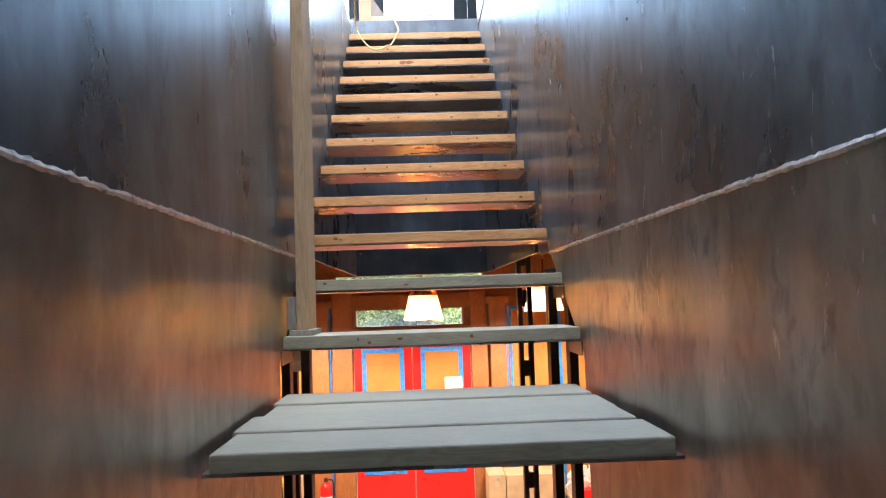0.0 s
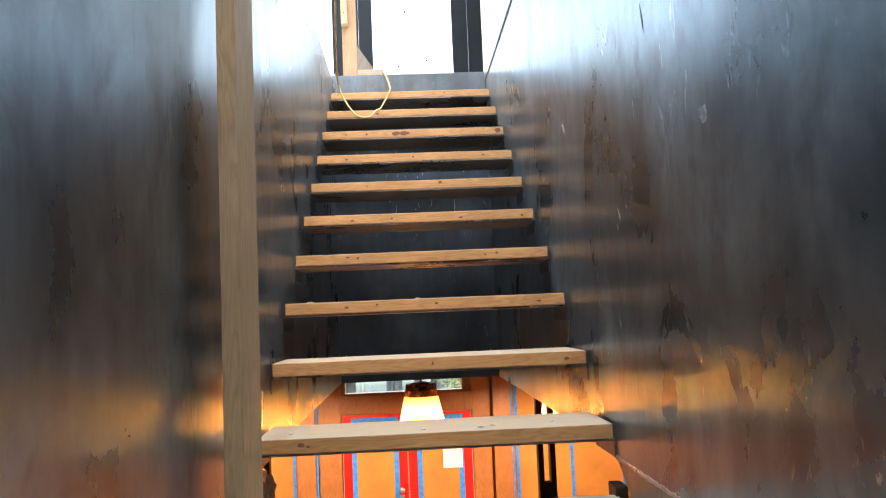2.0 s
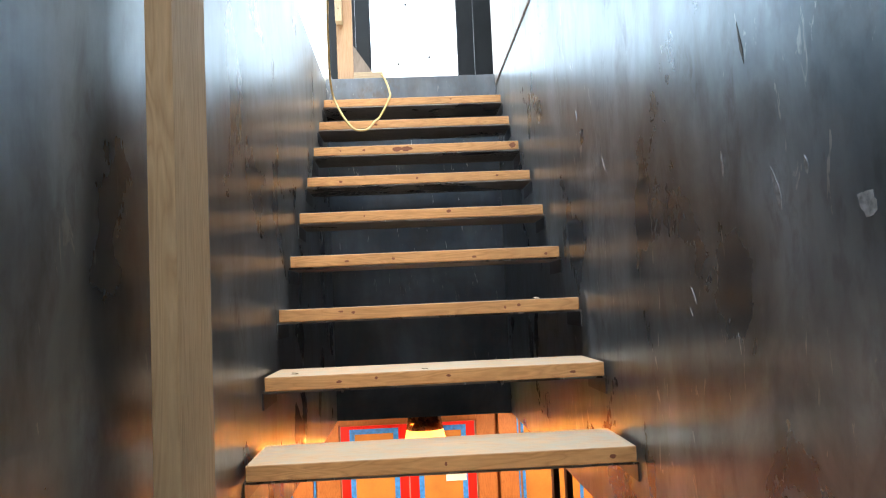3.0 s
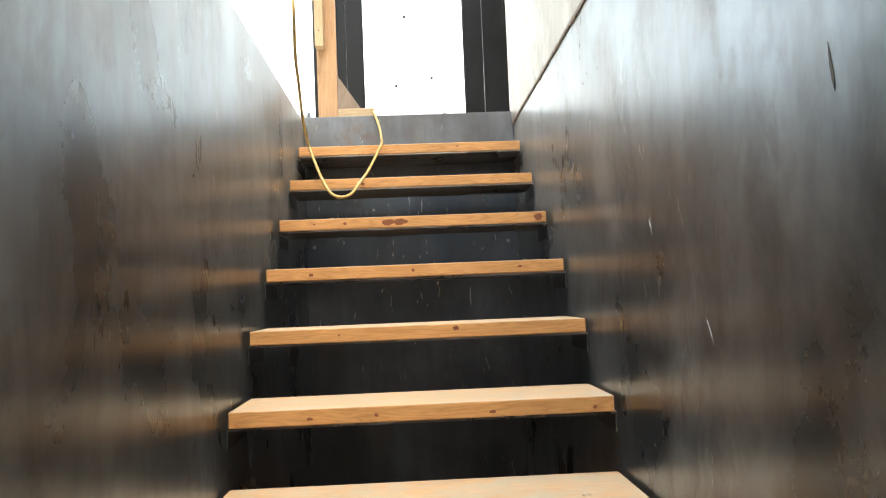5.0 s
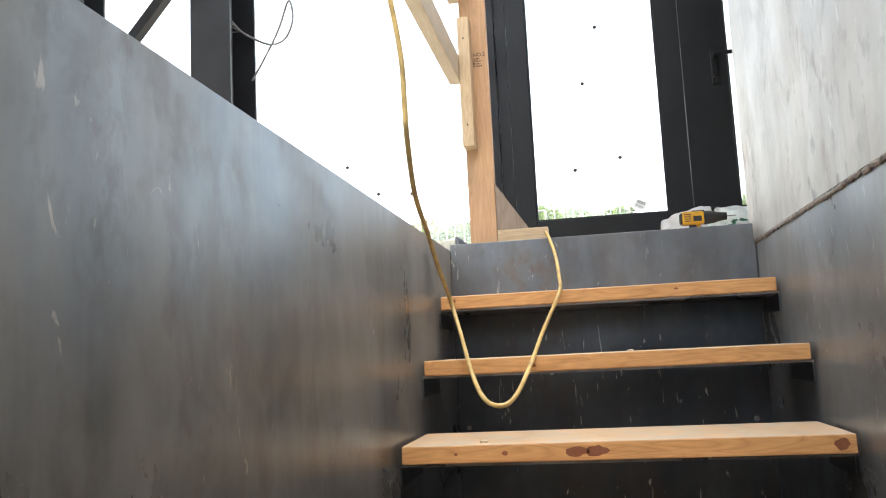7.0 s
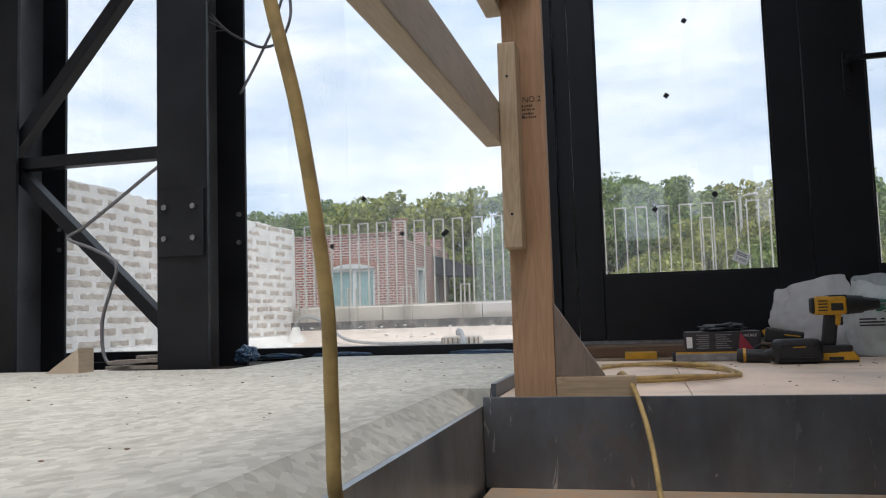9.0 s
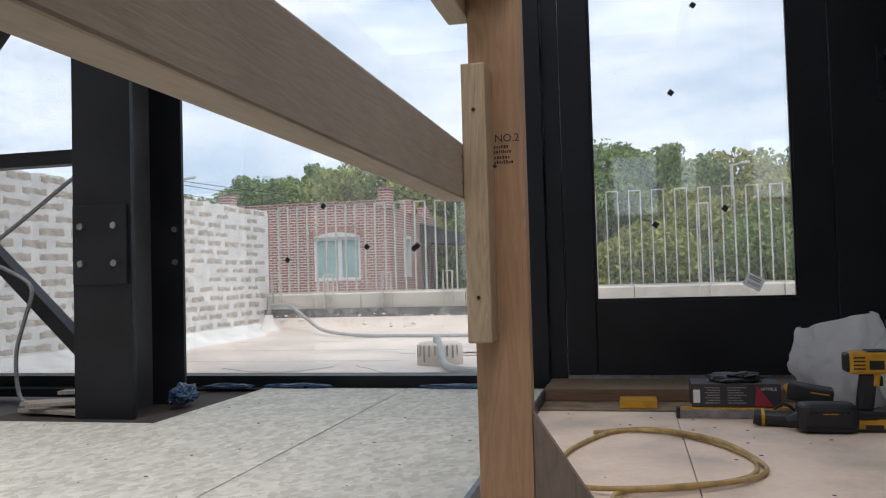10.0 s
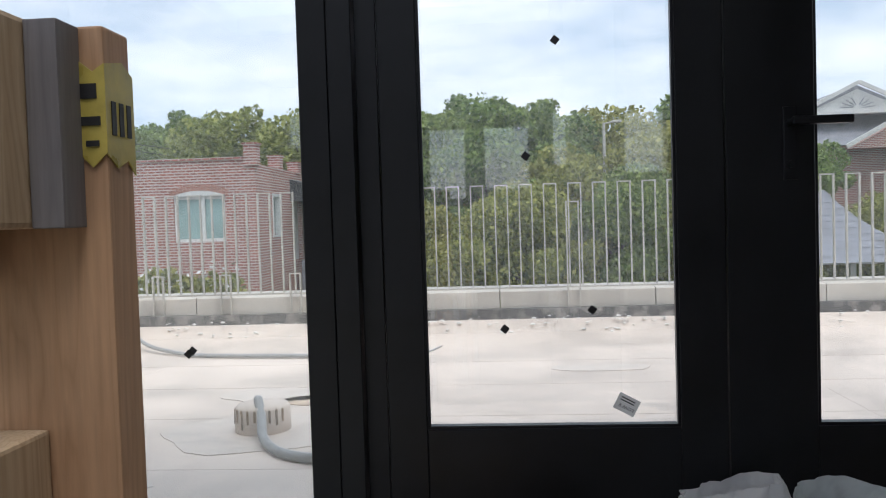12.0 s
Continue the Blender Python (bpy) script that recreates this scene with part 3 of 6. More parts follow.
# ---- the stair ----
def tread(name, y, z, depth, label, material, group):
    t = thing(name, (0, y, z - 0.044), label, "stair tread", group)
    part("board", block(-HW, HW, y, y + depth, z - 0.038, z, 0.003), material, t)
    part("tread_pan", block(-HW - 0.006, HW + 0.006, y + 0.004, y + depth - 0.004, z - 0.044, z - 0.0385), M["pan"], t, "thin dark steel pan under the board")
    for s in (-1, 1):
        part("bracket", block(s * (WX - 0.001) - 0.004 * (s > 0), s * (WX - 0.001) + 0.004 * (s < 0), y + 0.03, y + depth - 0.03, z - 0.09, z - 0.046), M["fascia"], t, "welded steel bracket")
    return t


for k in range(1, 13):
    dust = "dusty" if k < 6 else "bare"
    tread("stair_tread", RUN * (k - 1), RISE * k, 0.2785, dust + " pine board tread on a thin steel pan between steel plates", M["old_tread"] if k < 3 else M["tread"], "treads of the upper flight")
M["knot"] = wood("dark_pine_knot", (0.30, 0.10, 0.045), (0.16, 0.05, 0.02), (14, 14, 14), knots=0)
knot_rng = random.Random(12)


def knot(board, x, y, z, w, h):
    o = []
    for k in range(14):
        q = 2 * math.pi * k / 14
        g = 1 + 0.35 * noise.noise(Vector((2 * math.cos(q) + 9 * x, 2 * math.sin(q), z * 5)))
        o.append((x + w * g * math.cos(q), z + h * g * math.sin(q)))
    part("knot", prism(o, "y", y - 0.0004, y + 0.001), M["knot"], board)


for t_ in [o for o in scene.objects if o.name.startswith("stair_tread")]:
    k = round((t_.location.z + 0.044) / RISE)
    front = next(c for c in t_.children if c.name.startswith("board"))
    spots = [(-0.339, 0.004, 0.003), (-0.235, 0.006, 0.005), (-0.085, 0.024, 0.010), (-0.045, 0.022, 0.011), (0.429, 0.014, 0.012)] if k == 10 else [(0.84 * (knot_rng.random() - 0.5), 0.003 + 0.006 * knot_rng.random(), 0.003 + 0.003 * knot_rng.random()) for _ in range(knot_rng.randint(1, 4))]
    for x, w, h in spots:
        knot(front, x, t_.location.y, k * RISE - 0.012 - 0.014 * knot_rng.random() if k != 10 else k * RISE - 0.019, w, h)
landing = thing("stair_landing", (0, -0.95, -0.05), "grey dusty landing of four pine boards in the stair", "stair landing")
for k in range(4):
    y = -0.948 + 0.243 * k
    dx, dz = (0.0, 0.011, -0.004, 0.006)[k], (0.0, 0.004, -0.002, 0.003)[k]
    part("board", block(-HW + 0.011 - dx, HW - 0.011 - dx, y, y + 0.2345, -0.038, dz, 0.006, 3), M["old_tread"], landing)
part("tread_pan", block(-HW - 0.006, HW + 0.006, -0.94, 0.015, -0.046, -0.0385), M["pan"], landing, "dark steel pan under the boards")
for j in range(1, 11):
    tread("stair_tread", -0.948 - RUN * j, -RISE * j, 0.2785, "dusty pine board tread on a thin steel pan between steel plates", M["old_tread"], "treads of the lower flight")

# ---- temporary guard rail ----
guard = thing("guard_stud", (-0.4, 0.05, 0.178), "tall pine stud standing on the lowest upper tread", "timber post")
part("stud", block(-0.421, -0.383, 0.045, 0.238, 0.196, 3.33, 0.002), M["stud"], guard)
part("foot_block", block(-0.442, -0.365, 0.03, 0.24, 0.179, 0.196, 0.002), M["grey_wood"], guard, "flat scrap of plywood under the stud")
part("side_block", block(-0.455, -0.4215, 0.06, 0.15, 0.197, 0.30, 0.004), M["grey_wood"], guard, "short grey block nailed beside the stud")

M["gusset"] = wood("weathered_plywood", (0.27, 0.21, 0.165), (0.17, 0.125, 0.095), (8, 8, 1), knots=0)
M["shim"] = wood("grey_weathered_strip", (0.20, 0.19, 0.19), (0.12, 0.115, 0.115), (9, 9, 0.8), knots=0)
post = thing("guard_post", (-0.35, 3.38, FZ), "upright fir post at the head of the stair, stamped", "timber post")
part("post", block(-0.402, -0.315, 3.362, 3.40, FZ, 3.335, 0.002), M["post"], post)
part("cleat", block(-0.402, -0.364, 3.296, 3.361, 2.630, 3.063, 0.003), M["pale_z"], post, "pale pine cleat nailed to the post")
part("upper_cleat", block(-0.411, -0.354, 3.292, 3.361, 3.20, 3.336, 0.004), M["pale_z"], post, "short pine block nailed near the top")
part("shim", block(-0.353, -0.331, 3.333, 3.3615, 3.200, 3.334, 0.001), M["shim"], post, "grey weathered strip beside the block")
part("base_block", block(-0.314, -0.152, 3.362, 3.40, FZ, 2.361, 0.002), M["pale_x"], post, "flat pine block at the post's foot")
part("gusset", prism([(-0.314, 2.362), (-0.213, 2.362), (-0.314, 2.515)], "y", 3.366, 3.384), M["gusset"], post, "grey triangular plywood gusset")

for z0, z1, y1, lab in ((2.853, 2.940, 3.345, "weathered pine mid rail along the stairwell"), (3.157, 3.246, 3.40, "weathered pine top rail along the stairwell")):
    g_ = thing("guard_rail", (-0.42, 0.05, z0), lab, "timber rail", "guard rails")
    part("board", block(-0.441, -0.403, 0.05, y1, z0, z1, 0.003), M["rail"], g_)
    for y in (0.10, 0.17, y1 - 0.05):
        for z in (z0 + 0.025, z1 - 0.022):
            part("nail", rod(bmesh.new(), (-0.4032, y, z), (-0.4018, y, z), 0.0035, 8), M["bolt"], g_, "flat nail head")

# ---- glazed wall and door ----
FR0, FR1 = GLASS_Y - 0.03, GLASS_Y + 0.05
TOP = 4.78


def frame_bar(x0, x1, z0, z1, parent, y0=FR0, y1=FR1, name="window_frame", mat=None):
    return part(name, block(x0, x1, y0, y1, z0, z1, 0.002, 1), mat or M["black"], parent)


def pane(x0, x1, z0, z1, parent, y=GLASS_Y):
    ob = part("pane", block(x0, x1, y + 0.008, y + 0.014, z0, z1), M["glass"], parent)
    ob.visible_shadow = False
    return ob


win = structure("window_1", block(LEFT_X, -0.596, FR0 - 0.02, FR1, 2.330, 2.376), M["black"], "large fixed window in black metal frames", "window")
pane(-2.02, -0.594, 2.372, TOP, win)
pane(LEFT_X + 0.06, -2.02, 2.372, TOP, win)
frame_bar(-2.06, -1.98, 2.376, TOP, win)
frame_bar(LEFT_X, LEFT_X + 0.06, 2.376, TOP, win)
frame_bar(LEFT_X, -0.594, TOP, TOP + 0.09, win)
part("window_sill", block(LEFT_X, -0.44, 4.905, FR0 - 0.022, 2.300, 2.334, 0.002), M["black"], win)

jamb = structure("door_frame", block(-0.594, -0.514, FR0 - 0.005, FR1 + 0.01, FZ, TOP + 0.09, 0.003, 1), M["black"], "black metal frame beside the glazed door", "door frame")
frame_bar(-0.510, -0.445, FZ, TOP + 0.09, jamb, FR0 - 0.02, FR1)
frame_bar(-0.442, -0.384, FZ, TOP + 0.09, jamb, FR0 + 0.012, FR1)
frame_bar(-0.384, 1.66, TOP, TOP + 0.09, jamb)
frame_bar(1.58, 1.66, FZ, TOP, jamb)
structure("wall_above_glass", wall_y(FR0, FR1 + 0.15, LEFT_X, RIGHT_X, TOP + 0.09, CEIL), M["black"], "black metal fascia above the glazing", "wall")
structure("wall_beside_glass", block(1.66, RIGHT_X, FR0, FR1 + 0.15, 2.25, TOP + 0.09), M["plaster"], "plain plastered wall beside the door", "wall")


def door_leaf(name, x0, x1, px0, px1, label, handle_x=None):
    d = structure(name, block(x0, px0, FR0, FR1 - 0.01, 2.376, TOP - 0.004, 0.003, 1), M["black"], label, "door")
    frame_bar(px1, x1, 2.376, TOP - 0.004, d, FR0, FR1 - 0.01, "stile")
    frame_bar(px0, px1, 2.376, 2.634, d, FR0 + 0.001, FR1 - 0.011, "bottom_rail")
    frame_bar(px0, px1, TOP - 0.16, TOP - 0.004, d, FR0 + 0.001, FR1 - 0.011, "top_rail")
    for a, b, c, e in ((px0, px0 + 0.008, 2.634, TOP - 0.16), (px1 - 0.008, px1, 2.634, TOP - 0.16), (px0 + 0.008, px1 - 0.008, 2.634, 2.642)):
        part("glazing_bead", block(a, b, FR0 + 0.008, FR0 + 0.016, c, e), M["column"], d)
    pane(px0, px1, 2.634, TOP - 0.16, d)
    if handle_x is not None:
        h = part("handle_plate", block(handle_x - 0.017, handle_x + 0.017, FR0 - 0.010, FR0 - 0.001, 3.27, 3.457, 0.003), M["column"], d, "black metal handle plate")
        lv = join(rod(bmesh.new(), (handle_x, FR0 - 0.010, 3.415), (handle_x, FR0 - 0.06, 3.415), 0.010, 12), block(handle_x - 0.012, handle_x + 0.135, FR0 - 0.068, FR0 - 0.048, 3.405, 3.426, 0.004))
        part("lever", lv, M["column"], h, "black lever handle")
        part("key_cylinder", rod(bmesh.new(), (handle_x, FR0 - 0.010, 3.31), (handle_x, FR0 - 0.022, 3.31), 0.010, 12), M["column"], h)
    return d


door_1 = door_leaf("door_1", -0.380, 0.512, -0.276, 0.392, "black metal glazed door, closed")
door_2 = door_leaf("door_2", 0.517, 1.576, 0.740, 1.46, "black metal glazed door with a lever handle, closed", 0.675)
M["sill_top"] = wood("dusty_sill_board", (0.20, 0.12, 0.07), (0.10, 0.055, 0.03), (0.8, 9, 9), 0.75, 0.2)
sill = structure("door_sill", block(-0.44, 1.66, 4.585, 4.78, 2.28, 2.322, 0.003), M["mud"], "rough timber sill packing under the door", "door sill")
for xa, xb in ((-0.44, 0.619), (0.62, 1.64)):
    part("packer", block(xa, xb, 4.74, FR1, 2.3225, 2.362, 0.003), M["sill_top"], sill)
part("threshold", block(-0.38, 1.576, FR0 + 0.01, FR1 - 0.01, 2.362, 2.3745), M["bolt"], sill)
part("yellow_block", block(-0.20, -0.09, 4.60, 4.70, 2.3225, 2.345, 0.002), M["yellow"], sill, "yellow spacer block")

# ---- steel columns and bracing ----
for coat in ("black", "column"):
    for nd in M[coat].node_tree.nodes:
        if nd.type == "BSDF_PRINCIPLED":
            nd.inputs["Specular IOR Level"].default_value = 0.28
M["gap"] = paint("dark_floor_gap", (0.05, 0.042, 0.035), 0.85, 0, 0.3, 12, 90, 0.3)
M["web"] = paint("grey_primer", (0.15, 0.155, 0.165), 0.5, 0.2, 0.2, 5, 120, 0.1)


def wide_flange(name, cx, y0, y1, half, z0, z1, label):
    c = thing(name, (cx, y0, z0), label, "steel column", "steel columns")
    bm = join(block(cx - half, cx + half, y0, y0 + 0.016, z0, z1, 0.001, 1), block(cx - half, cx + half, y1 - 0.016, y1, z0, z1, 0.001, 1))
    part("flange", bm, M["column"], c)
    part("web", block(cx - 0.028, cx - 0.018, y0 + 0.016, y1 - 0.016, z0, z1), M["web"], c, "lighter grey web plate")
    return c


col_1 = wide_flange("steel_column", -1.745, 4.29, 4.60, 0.102, 2.20, CEIL, "black steel column standing in a floor cut-out")
part("splice_plate", block(-1.838, -1.652, 4.276, 4.289, 2.74, 2.985, 0.002), M["column"], col_1)
for bx in (-1.806, -1.690):
    for bz in (2.805, 2.92):
        part("bolt", rod(bmesh.new(), (bx, 4.277, bz), (bx, 4.266, bz), 0.011, 6), M["bolt"], col_1, "zinc bolt head")
for bz in (2.81, 2.922):
    part("bolt", rod(bmesh.new(), (-1.668, 4.584, bz), (-1.668, 4.572, bz), 0.010, 6), M["bolt"], col_1, "zinc bolt head")
col_2 = wide_flange("steel_column", -2.71, 4.46, 4.77, 0.102, 2.20, CEIL, "black steel column beside the diagonal braces")
for bz in (2.84, 2.93):
    part("bolt", rod(bmesh.new(), (-2.63, 4.753, bz), (-2.63, 4.742, bz), 0.010, 6), M["bolt"], col_2, "zinc bolt head")


def brace(a, b, label):
    return tagged(part("brace", bar(a, b, 0.05, 0.058, 0.003, (0, 1, 0)), M["column"]), label, "steel brace", "bracing between the columns")


brace((-2.70, 4.53, 3.183), (-1.80, 4.53, 3.183), "black horizontal steel strut between columns")
brace((-2.70, 4.53, 3.21), (-1.82, 4.53, 4.24), "black diagonal steel brace rising from the column")
brace((-2.66, 4.53, 3.16), (-1.82, 4.53, 2.36), "black diagonal steel brace falling to the column's foot")

# ---- conduits at the columns ----
M["conduit"] = paint("grey_armoured_cable", (0.30, 0.30, 0.31), 0.4, 0.7, 0.3, 200, 500, 0.6)
M["wire_white"] = paint("white_wire", (0.7, 0.7, 0.68), 0.5)
cond = thing("armoured_cable", (-1.7, 4.55, 3.6), "grey armoured cable looping from the steel column", "cable", "cables at the columns")
part("cable", tube([(-1.74, 4.50, 3.72), (-1.70, 4.55, 3.667), (-1.635, 4.55, 3.623), (-1.544, 4.55, 3.579), (-1.464, 4.55, 3.60), (-1.42, 4.55, 3.70), (-1.44, 4.55, 3.80), (-1.50, 4.56, 3.66), (-1.579, 4.57, 3.525), (-1.66, 4.585, 3.41)], 0.006, 8), M["conduit"], cond)
for dx, dz, m_ in ((-0.06, 0.05, "wire_white"), (-0.03, -0.05, "conduit"), (-0.05, 0.01, "wire_white")):
    part("loose_wire", tube([(-1.70, 4.55, 3.667), (-1.73 + dx * 0.5, 4.53, 3.69 + dz * 0.6), (-1.75 + dx, 4.51, 3.70 + dz)], 0.002, 6), M[m_], cond)
cond2 = thing("armoured_cable", (-2.1, 4.45, 2.34), "grey armoured cable hanging past the diagonal brace", "cable", "cables at the columns")
part("cable", tube([(-1.86, 4.47, 3.17), (-1.964, 4.45, 3.10), (-2.131, 4.45, 2.988), (-2.281, 4.45, 2.891), (-2.351, 4.45, 2.851), (-2.228, 4.45, 2.80), (-2.132, 4.45, 2.737), (-2.157, 4.45, 2.634), (-2.193, 4.45, 2.511), (-2.177, 4.45, 2.366), (-2.087, 4.45, 2.345), (-1.90, 4.44, 2.34)], 0.007, 8), M["conduit"], cond2)
cut = structure("floor_cutout", block(-2.15, -1.50, 4.172, 4.90, 2.296, 2.326), M["gap"], "rough packing in the floor cut-out round the columns", "floor")
scrap_rng = random.Random(8)
for k in range(7):
    x, y = -2.12 + 0.22 * scrap_rng.random(), 4.25 + 0.5 * scrap_rng.random()
    b_ = bar((x, y, 2.334 + 0.006 * k), (x + 0.16 + 0.1 * scrap_rng.random(), y + 0.2 * (scrap_rng.random() - 0.5), 2.336 + 0.006 * k), 0.05, 0.012, 0.001)
    tagged(part("timber_offcut", b_, M["grey_wood"]), "thin grey timber offcut lying by the column's foot", "timber offcut", "offcuts by the columns")
tagged(part("timber_wedge", prism([(-2.13, OSB_Z), (-2.0, OSB_Z), (-2.0, OSB_Z + 0.085)], "y", 4.06, 4.14), M["rail"]), "pale pine wedge standing on the subfloor", "timber wedge")


def crumple(centre, size, seed, cuts=3, rough=0.35, flat=1.0):
    """A crumpled sheet or bag as one closed, folded skin."""
    bm = bmesh.new()
    bmesh.ops.create_icosphere(bm, subdivisions=cuts + 1, radius=1.0)
    for v in bm.verts:
        n1 = noise.fractal(v.co * 1.7 + Vector((seed, seed * 2, 0)), 0.9, 2.2, 5)
        n2 = abs(noise.noise(v.co * 4.2 + Vector((0, seed, seed))))
        v.co = v.co * (1 + rough * n1 - rough * 0.7 * n2)
        v.co.z = max(v.co.z * flat, -0.75)
        v.co = Vector((v.co.x * size[0], v.co.y * size[1], v.co.z * size[2])) + Vector(centre)
    return bm


tagged(part("plastic_film", crumple((-1.61, 4.52, 2.37), (0.035, 0.07, 0.035), 3.0), M["blue_film"]), "crumpled blue plastic film at the column's foot", "plastic film", "blue film scraps")
for x0, x1, sd in ((-1.50, -1.24, 5), (-0.90, -0.62, 9), (-1.75, -1.55, 2)):
    b_ = crumple(((x0 + x1) / 2, 4.90, 2.345), ((x1 - x0) / 2, 0.02, 0.012), sd)
    tagged(part("plastic_film", b_, M["blue_film"]), "strip of blue plastic film along the window sill", "plastic film", "blue film scraps")

# ---- yellow extension cord ----
CORD = [(-0.448, 0.5, 2.90), (-0.448, 1.4, 2.89), (-0.449, 2.1, 2.90), (-0.446, 2.20, 2.935), (-0.430, 2.21, 2.948),
        (-0.410, 2.21, 2.950), (-0.397, 2.20, 2.93), (-0.396, 2.19, 2.86), (-0.392, 2.175, 2.76), (-0.364, 2.17, 2.64), (-0.346, 2.17, 2.516), (-0.343, 2.17, 2.428), (-0.343, 2.18, 2.362), (-0.358, 2.3, 2.284), (-0.375, 2.5, 2.235), (-0.391, 2.7, 2.179),
        (-0.394, 2.86, 2.114), (-0.361, 2.8, 2.022), (-0.315, 2.65, 1.924), (-0.279, 2.57, 1.871), (-0.241, 2.545, 1.857), (-0.212, 2.58, 1.874),
        (-0.187, 2.7, 1.932), (-0.166, 2.96, 2.019), (-0.118, 3.03, 2.127), (-0.118, 3.1, 2.177), (-0.131, 3.25, 2.258), (-0.155, 3.345, 2.333)]
CORD += [(-0.18, 3.43, 2.362), (-0.2, 3.52, 2.335), (-0.181, 3.629, 2.327), (-0.063, 3.671, 2.327), (0.049, 3.753, 2.327), (0.085, 3.858, 2.327),
        (0.072, 3.975, 2.327), (-0.039, 4.182, 2.327), (-0.192, 4.225, 2.327), (-0.287, 4.043, 2.327)]
cord = thing("extension_cord", (-0.1, 3.7, FZ), "dirty yellow extension cord looped over the stair and floor", "extension cord")
CORD += [(-0.315, 3.86, 2.327), (-0.27, 3.66, 2.328), (-0.17, 3.612, 2.336), (-0.05, 3.652, 2.336), (0.055, 3.735, 2.33), (0.10, 3.86, 2.327), (0.03, 4.07, 2.336), (-0.12, 4.235, 2.33), (-0.26, 4.19, 2.327)]
part("cable", tube(CORD, 0.0052, 10), M["cord"], cord)

# ---- writing and tape on the post ----
def lettering(name, words, size, m, material, parent, depth=0.0004):
    c = bpy.data.curves.new(name, "FONT")
    c.body, c.size, c.extrude, c.align_x = words, size, depth, "LEFT"
    t = bpy.data.objects.new(name, c)
    scene.collection.objects.link(t)
    me = bpy.data.meshes.new_from_object(t.evaluated_get(bpy.context.evaluated_depsgraph_get()))
    bpy.data.objects.remove(t)
    me.transform(m)
    me.materials.append(material)
    ob = new(name, me)
    ob.parent = parent
    ob.matrix_parent_inverse = base_of(parent).inverted()
    return ob


def paper_material():
    m, n, l, b = start("thin_paper")
    n.remove(b)
    d = n.new("ShaderNodeBsdfDiffuse")
    t = n.new("ShaderNodeBsdfTranslucent")
    d.inputs["Color"].default_value = t.inputs["Color"].default_value = (0.8, 0.8, 0.78, 1)
    mx = n.new("ShaderNodeMixShader")
    mx.inputs[0].default_value = 0.5
    l.new(d.outputs[0], mx.inputs[1])
    l.new(t.outputs[0], mx.inputs[2])
    l.new(mx.outputs[0], n["Material Output"].inputs["Surface"])
    return m


M["paper"] = paper_material()
M["ink"] = paint("faded_ink", (0.07, 0.04, 0.03), 0.8, 0, 0.4, 90, 300)
lettering("grade_stamp", "NO.2", 0.0175, pose(-0.362, 3.3614, 2.948, 90, 0, 0), M["ink"], post)
for k, (z, w) in enumerate(((2.937, 0.022), (2.929, 0.027), (2.920, 0.025), (2.912, 0.028))):
    bars = bmesh.new()
    x = -0.363
    while x < -0.363 + w:
        d_ = 0.0012 + 0.0022 * rng.random()
        box(bars, x, x + d_, 3.3612, 3.3618, z + 0.001 * rng.random(), z + 0.004 + 0.002 * rng.random())
        x += d_ + 0.0015
    part("stamp_line", bars, M["ink"], post, "faint smudged ink line")
M["caution"] = paint("yellow_printed_tape", (0.50, 0.41, 0.09), 0.3, 0, 0.2, 30, 90)
wrap = part("tape_wrap", prism([(-0.331, 3.247), (-0.324, 3.240), (-0.3145, 3.249), (-0.3145, 3.309), (-0.322, 3.304), (-0.331, 3.311)], "y", 3.3598, 3.3612), M["caution"], post, "torn yellow printed tape round the post")
part("tape_side", prism([(3.3597, 3.249), (3.375, 3.240), (3.390, 3.246), (3.401, 3.236), (3.401, 3.306), (3.385, 3.314), (3.3597, 3.309)], "x", -0.3145, -0.3135), M["caution"], post)
part("tape_back", block(-0.404, -0.314, 3.4005, 3.402, 3.24, 3.305), M["caution"], post)
for k, (x, z, w, h) in enumerate(((-0.3305, 3.286, 0.011, 0.010), (-0.3305, 3.268, 0.013, 0.006), (-0.328, 3.254, 0.009, 0.004))):
    part("tape_print", block(x, x + w, 3.3588, 3.3598, z, z + h), M["rubber"], wrap)
for k in range(3):
    part("tape_print", block(-0.3134, -0.3127, 3.367 + 0.011 * k, 3.373 + 0.011 * k, 3.262, 3.285), M["rubber"], wrap)
for x, z in ((-0.383, 2.70), (-0.383, 2.99), (-0.352, 2.9)):
    part("nail", rod(bmesh.new(), (x, 3.297, z), (x, 3.2945, z), 0.003, 8), M["rubber"], post)

# ---- marks on the glass ----
for x, z in ((0.005, 3.359), (-0.063, 2.897), (0.171, 2.944), (0.09, 3.662)):
    bm = block(-0.0095, 0.0095, -0.0015, 0.0, -0.0095, 0.0095)
    bm.transform(pose(x, GLASS_Y + 0.0075, z, 0, 38, 0))
    part("spacer_dot", bm, M["rubber"], door_1, "small black square sticker")
for x, z in ((-0.942, 2.845), (-1.452, 2.817), (-1.128, 2.857), (-0.93, 2.854), (-1.30, 3.02)):
    bm = block(-0.0095, 0.0095, -0.0015, 0.0, -0.0095, 0.0095)
    bm.transform(pose(x, GLASS_Y + 0.0075, z, 0, 40, 0))
    part("spacer_dot", bm, M["rubber"], win, "small black square sticker")
st = block(-0.03, 0.03, -0.0015, 0.0, -0.023, 0.023)
st.transform(pose(0.256, GLASS_Y + 0.0075, 2.688, 0, 28, 0))
sticker = part("glass_sticker", st, M["paper"], door_1, "small white glass label with black print")
